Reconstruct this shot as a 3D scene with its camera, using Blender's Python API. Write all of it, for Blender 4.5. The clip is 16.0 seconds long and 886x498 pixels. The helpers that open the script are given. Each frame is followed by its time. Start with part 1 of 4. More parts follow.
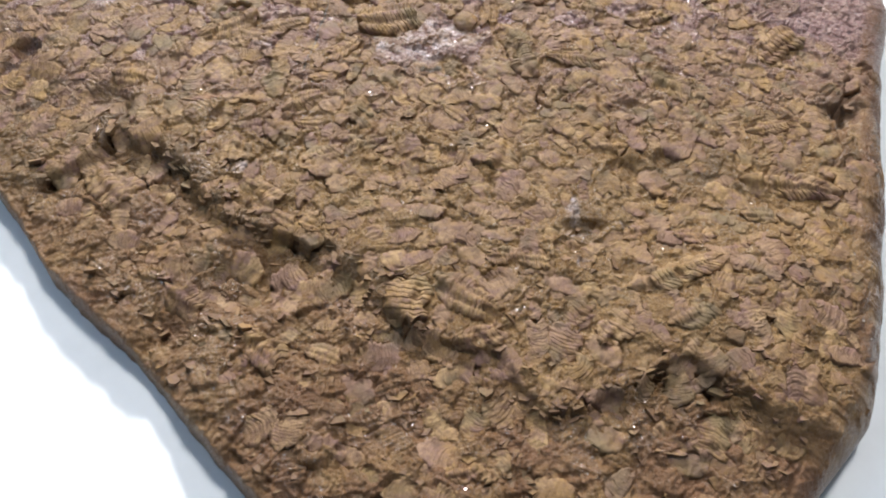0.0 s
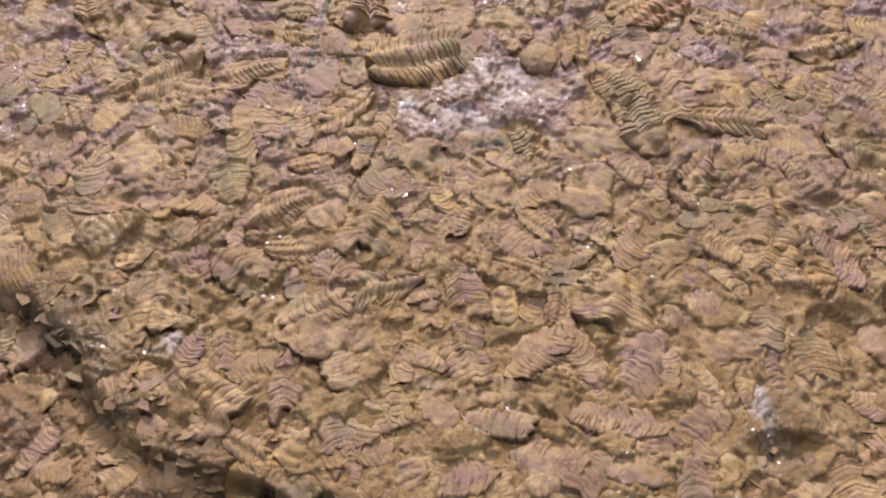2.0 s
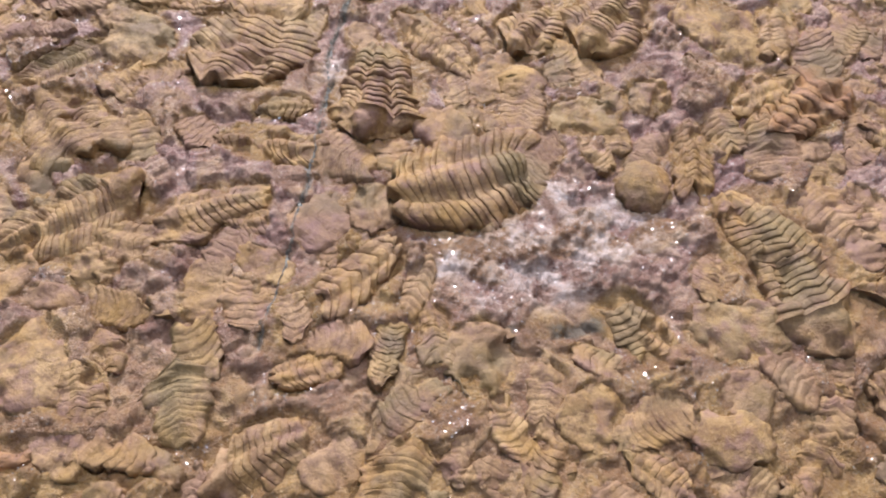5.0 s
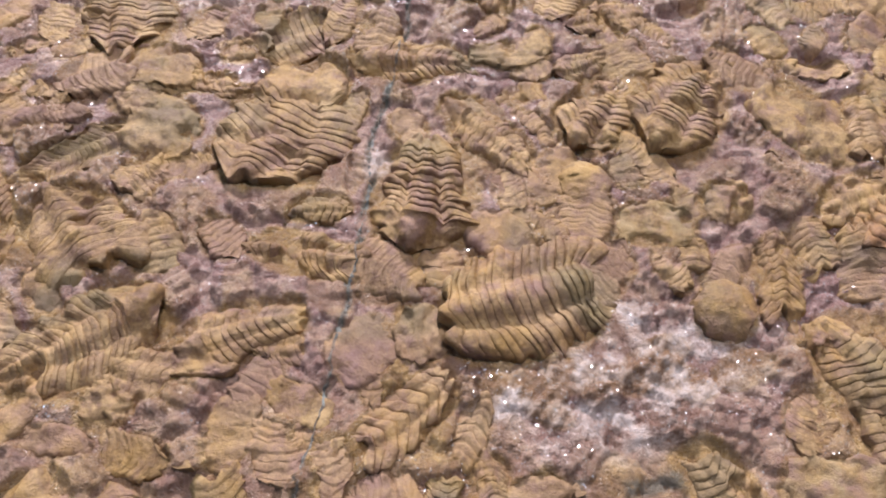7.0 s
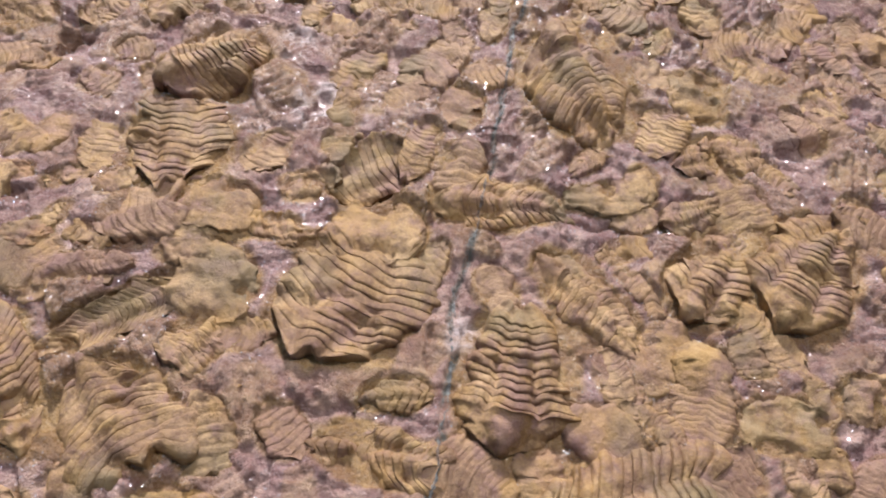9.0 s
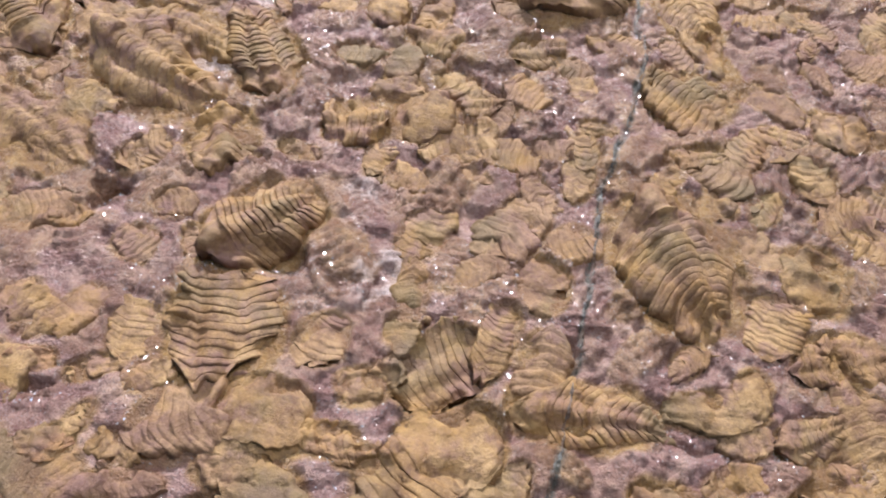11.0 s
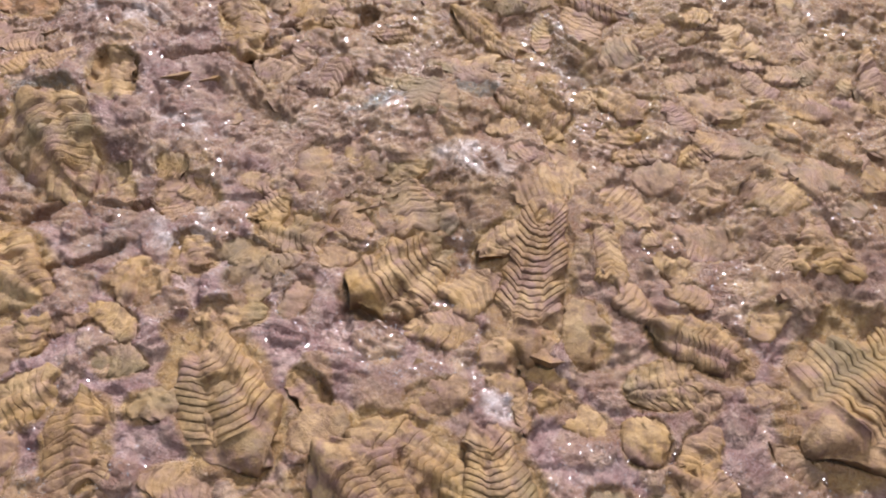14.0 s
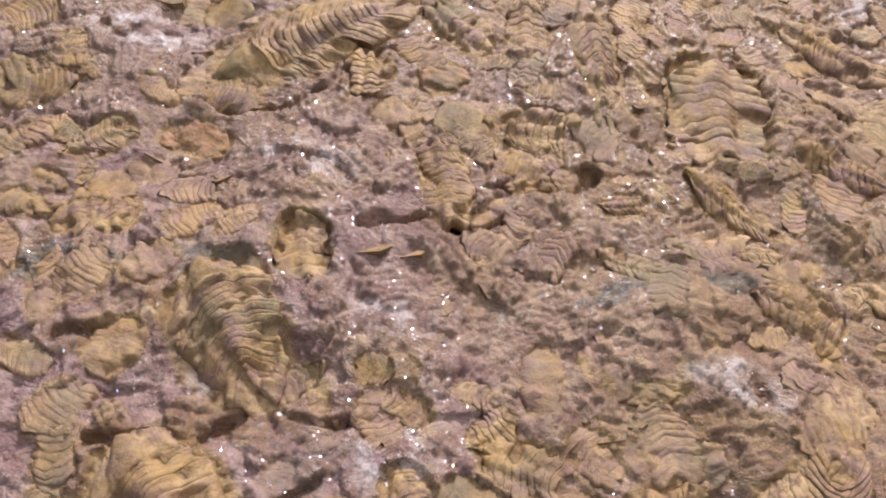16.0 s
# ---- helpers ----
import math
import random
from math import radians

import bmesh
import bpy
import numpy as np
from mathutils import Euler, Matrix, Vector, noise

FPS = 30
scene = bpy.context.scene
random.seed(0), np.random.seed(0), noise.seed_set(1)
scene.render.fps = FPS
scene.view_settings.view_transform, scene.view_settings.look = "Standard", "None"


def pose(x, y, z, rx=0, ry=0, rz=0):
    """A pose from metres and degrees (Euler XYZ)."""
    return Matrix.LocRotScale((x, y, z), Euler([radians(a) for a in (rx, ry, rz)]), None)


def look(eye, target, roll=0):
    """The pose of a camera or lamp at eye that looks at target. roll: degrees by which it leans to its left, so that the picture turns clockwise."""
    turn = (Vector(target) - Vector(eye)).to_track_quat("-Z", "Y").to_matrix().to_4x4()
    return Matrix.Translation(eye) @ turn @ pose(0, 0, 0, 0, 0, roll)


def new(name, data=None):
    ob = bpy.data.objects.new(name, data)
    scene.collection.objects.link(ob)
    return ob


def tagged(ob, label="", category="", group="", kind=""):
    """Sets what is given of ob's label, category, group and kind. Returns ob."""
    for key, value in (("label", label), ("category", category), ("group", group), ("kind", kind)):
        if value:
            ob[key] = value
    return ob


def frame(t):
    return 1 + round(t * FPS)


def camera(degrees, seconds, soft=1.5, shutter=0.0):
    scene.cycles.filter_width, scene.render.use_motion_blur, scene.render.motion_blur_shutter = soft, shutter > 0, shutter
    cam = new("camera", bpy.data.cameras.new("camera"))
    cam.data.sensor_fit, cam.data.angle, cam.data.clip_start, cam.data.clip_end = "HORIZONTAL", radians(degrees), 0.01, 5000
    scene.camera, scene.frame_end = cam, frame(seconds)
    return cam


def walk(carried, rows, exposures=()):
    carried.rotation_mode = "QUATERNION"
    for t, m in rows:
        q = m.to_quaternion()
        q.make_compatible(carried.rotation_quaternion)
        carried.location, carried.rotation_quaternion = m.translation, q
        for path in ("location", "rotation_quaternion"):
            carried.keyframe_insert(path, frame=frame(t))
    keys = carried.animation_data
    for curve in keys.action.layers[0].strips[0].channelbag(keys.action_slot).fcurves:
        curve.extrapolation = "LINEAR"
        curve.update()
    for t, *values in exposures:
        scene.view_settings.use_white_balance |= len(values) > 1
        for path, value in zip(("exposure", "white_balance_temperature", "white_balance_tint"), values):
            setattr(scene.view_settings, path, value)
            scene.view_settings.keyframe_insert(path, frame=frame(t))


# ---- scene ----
cam = camera(59.6, 16.0, soft=2.0)
METRES, EYE, TILT, LEAN, TURN = 0.72, 0.3524, -57.175, -2.025, 0.0
ROWS = [
    (0.0, 0.0, 0.0, 0.0, -0.0, 0.0, -0.0),
    (0.5, -0.0086, 0.0574, 0.0263, 0.48, -0.32, 0.78),
    (1.0, -0.0178, 0.1248, 0.0621, 0.22, -0.39, 1.54),
    (1.5, -0.0271, 0.1995, 0.0948, 0.2, -0.61, 1.53),
    (2.0, -0.0391, 0.2682, 0.1144, -0.31, -1.48, 1.15),
    (2.5, -0.0522, 0.3163, 0.1464, -0.95, -2.11, 0.84),
    (3.0, -0.057, 0.342, 0.1587, -1.57, -2.7, 0.82),
    (3.5, -0.0644, 0.3661, 0.1661, -1.8, -3.06, 0.77),
    (4.0, -0.0634, 0.3883, 0.185, -1.51, -3.66, 0.73),
    (6.5, -0.0727, 0.4429, 0.2297, -1.02, -3.45, 0.17),
    (7.0, -0.0803, 0.4538, 0.2462, -0.67, -3.01, -0.39),
    (7.5, -0.0849, 0.4653, 0.2599, -0.28, -2.72, -0.75),
    (8.0, -0.0922, 0.4757, 0.2772, -0.1, -2.39, -1.35),
    (8.5, -0.1013, 0.4882, 0.2903, 0.13, -2.37, -2.12),
    (11.0, -0.1325, 0.537, 0.3617, 1.79, -1.53, -5.09),
    (11.5, -0.1464, 0.5497, 0.3934, 2.5, -1.3, -6.1),
    (12.0, -0.165, 0.5649, 0.4215, 3.49, -1.64, -7.52),
    (12.5, -0.1749, 0.5663, 0.4477, 4.12, -1.59, -8.54),
    (13.0, -0.1854, 0.568, 0.4604, 4.46, -1.59, -9.27),
    (13.5, -0.2122, 0.5798, 0.4914, 4.94, -0.97, -10.03),
    (14.0, -0.2324, 0.5817, 0.5076, 5.55, -0.33, -11.17),
    (14.5, -0.2635, 0.5982, 0.5223, 6.27, -0.26, -12.46),
    (15.0, -0.2883, 0.6069, 0.5402, 6.68, 0.36, -13.23),
    (15.5, -0.3126, 0.6179, 0.5521, 7.32, 0.66, -14.17),
    (16.0, -0.3343, 0.6309, 0.5624, 7.78, 0.87, -14.75),
]
# the phone's exposure and white balance drift a little on the way
EXPOSURES = [(0.0, -0.2, 6250, 9), (1.0, -0.18, 6300, 12), (2.0, 0.0, 6200, 14), (3.0, 0.0, 6150, 14), (7.0, -0.07, 6150, 14), (12.0, -0.17, 6150, 14), (16.0, -0.23, 6050, 13)]
KEY, SIDE, FILL = 153.0, 25.0, 8.5
walk(cam, [(t, pose(0, 0, EYE, TILT, LEAN, TURN) @ pose(METRES * x, METRES * y, METRES * z, 90 + pitch, roll, yaw)) for t, x, y, z, yaw, pitch, roll in ROWS],
     exposures=EXPOSURES)

# ---- light ----
world = bpy.data.worlds.new("world")
scene.world = world
world.use_nodes = True
world.node_tree.nodes["Background"].inputs[0].default_value = (0.50, 0.76, 1.0, 1)
world.node_tree.nodes["Background"].inputs[1].default_value = 0.04


def gallery_lamp(name, eye, target, watts, size, colour):
    data = bpy.data.lights.new(name, "AREA")
    data.shape, data.size, data.energy, data.color = "DISK", size, watts, colour
    ob = new(name, data)
    ob.matrix_world = look(eye, target)
    return ob


gallery_lamp("ceiling_lamp_key", (-0.35, 2.6, 1.45), (0.0, 0.45, 0), KEY, 0.28, (1.0, 0.96, 0.93))
gallery_lamp("ceiling_lamp_side", (0.22, 0.85, 1.7), (-0.05, 0.40, 0), SIDE, 0.26, (1.0, 0.97, 0.95))
# unseen bluish fill, added to lift the shadows; not a fixture of the room
gallery_lamp("blue_fill_lamp", (-1.3, 0.2, 1.6), (-0.1, 0.45, 0), FILL, 0.7, (0.55, 0.74, 1.0))


# ---- materials ----
def material(name):
    m = bpy.data.materials.new(name)
    m.use_nodes = True
    t = m.node_tree
    return m, t.nodes, t.links, t.nodes["Principled BSDF"]


def noise_node(nodes, links, scale, detail=4, rough=0.6, coords=None):
    n = nodes.new("ShaderNodeTexNoise")
    n.inputs["Scale"].default_value, n.inputs["Detail"].default_value, n.inputs["Roughness"].default_value = scale, detail, rough
    if coords is not None:
        links.new(coords, n.inputs["Vector"])
    return n


def mix_node(nodes, links, fac, a, b):
    n = nodes.new("ShaderNodeMix")
    n.data_type = "RGBA"
    for socket, value in ((n.inputs[0], fac), (n.inputs[6], a), (n.inputs[7], b)):
        if isinstance(value, (tuple, float, int)):
            socket.default_value = value if not isinstance(value, tuple) else (*value, 1)
        else:
            links.new(value, socket)
    return n.outputs[2]


def ramp_node(nodes, links, value, lo, hi, top=1.0):
    n = nodes.new("ShaderNodeMapRange")
    n.inputs[1].default_value, n.inputs[2].default_value, n.inputs[4].default_value = lo, hi, top
    links.new(value, n.inputs[0])
    return n.outputs[0]


def times_node(nodes, links, a, b):
    n = nodes.new("ShaderNodeMath")
    n.operation = "MULTIPLY"
    links.new(a, n.inputs[0])
    links.new(b, n.inputs[1])
    return n.outputs[0]


def attribute(nodes, name):
    n = nodes.new("ShaderNodeAttribute")
    n.attribute_name = name
    return n.outputs["Fac"]


OCHRE, OCHRE_PALE, RUST = (0.190, 0.108, 0.041), (0.355, 0.231, 0.108), (0.092, 0.046, 0.026)
EARTH, OLIVE = (0.165, 0.086, 0.044), (0.120, 0.098, 0.050)
PINK, PINK_PALE, BROWN = (0.194, 0.108, 0.097), (0.385, 0.262, 0.252), (0.085, 0.042, 0.032)
GREY_GREEN, CHALK = (0.072, 0.074, 0.064), (0.45, 0.365, 0.345)


def grain(nodes, links, shader, coords, strength, facets=0.45):
    fine = noise_node(nodes, links, 1900, 3, 0.7, coords)
    mid = noise_node(nodes, links, 520, 4, 0.65, coords)
    add = nodes.new("ShaderNodeMath")
    add.operation = "MULTIPLY_ADD"
    add.inputs[1].default_value = 0.45
    links.new(fine.outputs[0], add.inputs[0])
    links.new(mid.outputs[0], add.inputs[2])
    bump = nodes.new("ShaderNodeBump")
    chips = nodes.new("ShaderNodeTexVoronoi")
    chips.inputs["Scale"].default_value, chips.inputs["Randomness"].default_value = 430, 1.0
    links.new(coords, chips.inputs["Vector"])
    both = nodes.new("ShaderNodeMath")
    both.operation = "MULTIPLY_ADD"
    both.inputs[1].default_value = facets
    sep = nodes.new("ShaderNodeSeparateColor")
    links.new(chips.outputs["Color"], sep.inputs[0])
    links.new(sep.outputs[0], both.inputs[0])
    links.new(add.outputs[0], both.inputs[2])
    bump.inputs["Strength"].default_value, bump.inputs["Distance"].default_value = strength, 0.0016
    links.new(both.outputs[0], bump.inputs["Height"])
    links.new(bump.outputs[0], shader.inputs["Normal"])


def rock_material():
    m, nodes, links, shader = material("fossil_rock")
    pos = nodes.new("ShaderNodeNewGeometry").outputs["Position"]
    big = noise_node(nodes, links, 26, 5, 0.6, pos).outputs[0]
    mid = noise_node(nodes, links, 130, 5, 0.65, pos).outputs[0]
    fine = noise_node(nodes, links, 620, 4, 0.7, pos).outputs[0]
    matrix = mix_node(nodes, links, ramp_node(nodes, links, mid, 0.42, 0.66), PINK, PINK_PALE)
    matrix = mix_node(nodes, links, ramp_node(nodes, links, fine, 0.52, 0.72, 0.75), matrix, BROWN)
    stain = noise_node(nodes, links, 17, 4, 0.6, pos).outputs[0]
    matrix = mix_node(nodes, links, ramp_node(nodes, links, stain, 0.50, 0.64, 0.65), matrix, (0.120, 0.064, 0.050))
    shell = mix_node(nodes, links, ramp_node(nodes, links, mid, 0.45, 0.7), OCHRE, OCHRE_PALE)
    shell = mix_node(nodes, links, ramp_node(nodes, links, fine, 0.5, 0.75, 0.7), shell, RUST)
    both = nodes.new("ShaderNodeMath")
    both.operation = "MULTIPLY_ADD"
    both.inputs[1].default_value = 0.6
    blur = nodes.new("ShaderNodeMath")
    blur.operation = "MULTIPLY_ADD"
    blur.inputs[1].default_value = 0.8
    links.new(mid, blur.inputs[0])
    links.new(attribute(nodes, "ochre"), blur.inputs[2])
    links.new(big, both.inputs[0])
    links.new(blur.outputs[0], both.inputs[2])
    col = mix_node(nodes, links, ramp_node(nodes, links, both.outputs[0], 0.75, 1.35), matrix, shell)
    col = mix_node(nodes, links, times_node(nodes, links, attribute(nodes, "rust"), ramp_node(nodes, links, big, 0.3, 0.6)), col, EARTH)
    col = mix_node(nodes, links, times_node(nodes, links, attribute(nodes, "chalk"), ramp_node(nodes, links, mid, 0.44, 0.64)), col, CHALK)
    col = mix_node(nodes, links, times_node(nodes, links, attribute(nodes, "vein"), ramp_node(nodes, links, fine, 0.30, 0.5)), col, GREY_GREEN)
    # dark grey rock, plus shade of ledge and pits painted into the colour
    col = mix_node(nodes, links, times_node(nodes, links, attribute(nodes, "dark_and_shade"), ramp_node(nodes, links, mid, 0.36, 0.62, 0.7)), col, (0.055, 0.042, 0.036))
    links.new(col, shader.inputs["Base Color"])
    links.new(ramp_node(nodes, links, fine, 0.2, 0.9, 0.75), shader.inputs["Roughness"])
    shader.inputs["Specular IOR Level"].default_value = 0.35
    grain(nodes, links, shader, pos, 0.85, 0.75)
    return m


def shell_material(name, base, light, dirt, joined=False, pinker=0.55):
    m, nodes, links, shader = material(name)
    geometry = nodes.new("ShaderNodeNewGeometry")
    pos = geometry.outputs["Position"]
    rand = geometry.outputs["Random Per Island"] if joined else nodes.new("ShaderNodeObjectInfo").outputs["Random"]
    big = noise_node(nodes, links, 60, 4, 0.6, pos).outputs[0]
    mid = noise_node(nodes, links, 260, 5, 0.7, pos).outputs[0]
    col = mix_node(nodes, links, ramp_node(nodes, links, big, 0.42, 0.58), base, light)
    col = mix_node(nodes, links, ramp_node(nodes, links, mid, 0.46, 0.66, 0.85), col, dirt)
    fine = noise_node(nodes, links, 900, 3, 0.7, pos).outputs[0]
    col = mix_node(nodes, links, ramp_node(nodes, links, fine, 0.50, 0.70, 0.6), col, light)
    patch = noise_node(nodes, links, 95, 4, 0.65, pos).outputs[0]
    col = mix_node(nodes, links, ramp_node(nodes, links, patch, 0.51, 0.62, 0.65), col, PINK)
    col = mix_node(nodes, links, ramp_node(nodes, links, rand, 0.0, 1.0, pinker if joined else 0.3), col, PINK)
    gold = noise_node(nodes, links, 47, 5, 0.7, pos).outputs[0]
    col = mix_node(nodes, links, ramp_node(nodes, links, gold, 0.49, 0.65, 0.65), col, (0.310, 0.183, 0.056))
    wear = noise_node(nodes, links, 150, 5, 0.75, pos).outputs[0]
    col = mix_node(nodes, links, ramp_node(nodes, links, wear, 0.51, 0.66, 0.75), col, (0.098, 0.050, 0.026))
    green = noise_node(nodes, links, 38, 3, 0.5, pos).outputs[0]
    col = mix_node(nodes, links, ramp_node(nodes, links, green, 0.52, 0.68, 0.55), col, OLIVE)
    links.new(col, shader.inputs["Base Color"])
    shader.inputs["Roughness"].default_value = 0.6
    shader.inputs["Specular IOR Level"].default_value = 0.3
    grain(nodes, links, shader, pos, 0.48, 0.5)
    return m


ROCK = rock_material()
SHELL_RUBBLE = shell_material("shell_rubble", OCHRE, OCHRE_PALE, RUST, True)
SHARD = shell_material("broken_rock_shard", (0.158, 0.092, 0.043), (0.225, 0.143, 0.068), (0.092, 0.050, 0.029), True, 0.3)
SHELL = [shell_material("ochre_shell", OCHRE, OCHRE_PALE, RUST),
         shell_material("orange_shell", (0.24, 0.115, 0.043), (0.28, 0.155, 0.07), RUST),
         shell_material("pale_shell", (0.23, 0.15, 0.068), (0.29, 0.205, 0.11), OCHRE)]


def plain_material(name, colour, rough, scale):
    m, nodes, links, shader = material(name)
    pos = nodes.new("ShaderNodeNewGeometry").outputs["Position"]
    n = noise_node(nodes, links, scale, 4, 0.6, pos).outputs[0]
    links.new(mix_node(nodes, links, ramp_node(nodes, links, n, 0.3, 0.7), colour, tuple(c * 0.94 for c in colour)), shader.inputs["Base Color"])
    shader.inputs["Roughness"].default_value = rough
    return m


BOARD = plain_material("white_display_board", (0.88, 0.90, 0.91), 0.5, 40)
PAINT = plain_material("gallery_wall_paint", (0.26, 0.30, 0.35), 0.8, 4)
FLOORING = plain_material("gallery_floor", (0.20, 0.19, 0.18), 0.6, 6)
VEIN_STONE, _n, _l, _s = material("grey_green_vein")
_p = _n.new("ShaderNodeNewGeometry").outputs["Position"]
_c = mix_node(_n, _l, ramp_node(_n, _l, noise_node(_n, _l, 450, 4, 0.7, _p).outputs[0], 0.40, 0.62), (0.050, 0.050, 0.047), (0.175, 0.18, 0.17))
_l.new(mix_node(_n, _l, ramp_node(_n, _l, noise_node(_n, _l, 170, 3, 0.6, _p).outputs[0], 0.45, 0.6, 0.7), _c, EARTH), _s.inputs["Base Color"])
_s.inputs["Roughness"].default_value = 0.4
grain(_n, _l, _s, _p, 0.8)
CRYSTAL, _, _, _s = material("mica_flake")
_s.inputs["Base Color"].default_value = (0.80, 0.78, 0.80, 1)
_s.inputs["Metallic"].default_value = 0.7
_s.inputs["Roughness"].default_value, _s.inputs["Specular IOR Level"].default_value = 0.2, 0.6

# ---- relief of the slab, worked out in millimetres ----
TABLE = -37.0


def lattice(ix, iy, seed):
    """A random value from 0 to 1 for each lattice point."""
    h = (ix.astype(np.int64) * 374761393 + iy.astype(np.int64) * 668265263 + seed * 1442695041) & 0xFFFFFFFF
    h = ((h ^ (h >> 13)) * 1274126177) & 0xFFFFFFFF
    return ((h ^ (h >> 16)) & 0xFFFFFF) / float(0xFFFFFF)


def smooth_noise(x, y, seed):
    ix, iy = np.floor(x), np.floor(y)
    fx, fy = x - ix, y - iy
    fx, fy = fx * fx * (3 - 2 * fx), fy * fy * (3 - 2 * fy)
    a, b = lattice(ix, iy, seed), lattice(ix + 1, iy, seed)
    c, d = lattice(ix, iy + 1, seed), lattice(ix + 1, iy + 1, seed)
    return 2 * ((a + (b - a) * fx) * (1 - fy) + (c + (d - c) * fx) * fy) - 1


def fractal(x, y, size, octaves, seed):
    total, amp = np.zeros_like(x), 1.0
    for k in range(octaves):
        total += amp * smooth_noise(x / size + 13.7 * k, y / size - 7.3 * k, seed + k)
        size, amp = size * 0.48, amp * 0.52
    return total


def flakes(x, y, size, seed, tilt, turn=0.0):
    """Broken chips: each has its own height and lean, with a sharp step to the next one."""
    x, y = x * math.cos(turn) + y * math.sin(turn), y * math.cos(turn) - x * math.sin(turn)
    wx = x + size * 0.45 * smooth_noise(x / size, y / size, seed + 90)
    wy = y * 1.6 + size * 0.45 * smooth_noise(x / size + 31, y / size, seed + 91)
    gx, gy = wx / size, wy / size
    ix, iy = np.floor(gx), np.floor(gy)
    best, out = np.full(x.shape, 9.0), np.zeros_like(x)
    for dx in (-1, 0, 1):
        for dy in (-1, 0, 1):
            cx, cy = ix + dx, iy + dy
            ox = gx - (cx + lattice(cx, cy, seed))
            oy = gy - (cy + lattice(cx, cy, seed + 1))
            d = ox * ox + oy * oy
            lean = tilt * (ox * (lattice(cx, cy, seed + 3) - 0.5) + oy * (lattice(cx, cy, seed + 4) - 0.85))
            out = np.where(d < best, lattice(cx, cy, seed + 2) - 0.5 + lean, out)
            best = np.minimum(best, d)
    return out


def ease(x, lo, hi):
    k = np.clip((x - lo) / (hi - lo), 0, 1)
    return k * k * (3 - 2 * k)


def from_line(x, y, line):
    """Distance to a line of points, and on which side (plus: to its left)."""
    best, side = np.full(x.shape, 1e9), np.ones_like(x)
    for (ax, ay), (bx, by) in zip(line, line[1:]):
        ex, ey = bx - ax, by - ay
        k = np.clip(((x - ax) * ex + (y - ay) * ey) / (ex * ex + ey * ey), 0, 1)
        d = np.hypot(x - ax - k * ex, y - ay - k * ey)
        s = np.sign(ex * (y - ay) - ey * (x - ax))
        side = np.where(d < best, s, side)
        best = np.minimum(best, d)
    return best, side


LEDGE = [(-420, 330), (-300, 300), (-230, 276), (-202, 287), (-185, 309), (-138, 293), (-109, 255), (-50, 226), (-28, 209),
         (0, 185), (46, 161), (61, 142), (110, 150), (131, 159), (155, 150), (188, 133), (225, 105)]
OUTLINE = [(-480, 500), (-252, 275), (-206, 224), (-158, 180), (-114, 136), (-81, 102), (-60, 80), (-20, 62), (120, 62), (180, 84), (205, 108),
           (230, 133), (240, 152), (265, 215), (281, 263), (299, 327), (315, 378), (338, 436), (360, 620), (200, 900), (-60, 960), (-400, 950), (-500, 800), (-480, 500)]
CREVICES = [([(71, 338), (87, 318), (92, 300)], 2.2, 6), ([(-183, 325), (-185, 302), (-204, 284), (-222, 272)], 2.6, 8),
            ([(-80, 240), (-62, 232), (-48, 224)], 5.0, 6), ([(85, 143), (110, 148), (131, 155), (157, 147)], 6.0, 7),
            ([(188, 216), (205, 212), (222, 196)], 2.2, 4),
            ([(292, 378), (268, 345), (250, 300), (240, 268)], 4.0, 6), ([(70, 352), (70, 334)], 1.6, 4), ([(-183, 484), (-170, 484)], 2.0, 4), ([(-35, 487), (-21, 486), (-16, 489)], 1.2, 2.5),
            ([(-232, 557), (-224, 558)], 2.0, 4), ([(-178, 537), (-169, 538)], 2.2, 4), ([(-200, 631), (-186, 628), (-172, 637)], 2.0, 4), ([(-291, 621), (-276, 624), (-267, 636)], 1.6, 4)]
for line in ([(-283, 707), (-256, 717), (-243, 722)], [(-253, 733), (-229, 737), (-223, 748)], [(-353, 739), (-336, 738), (-320, 744), (-306, 771), (-298, 780)],
             [(-344, 649), (-328, 656)], [(-324, 627), (-309, 633)], [(-300, 638), (-286, 648), (-269, 651)], [(-272, 757), (-259, 747)]):
    CREVICES.append((line, 2.6, 6.5))
VEIN = [(-32, 665), (-36, 622), (-34, 603), (-41, 576), (-48, 555), (-51, 528), (-55, 501), (-58, 482), (-63, 464), (-63, 444), (-65, 419), (-68, 402), (-71, 380), (-75, 360)]


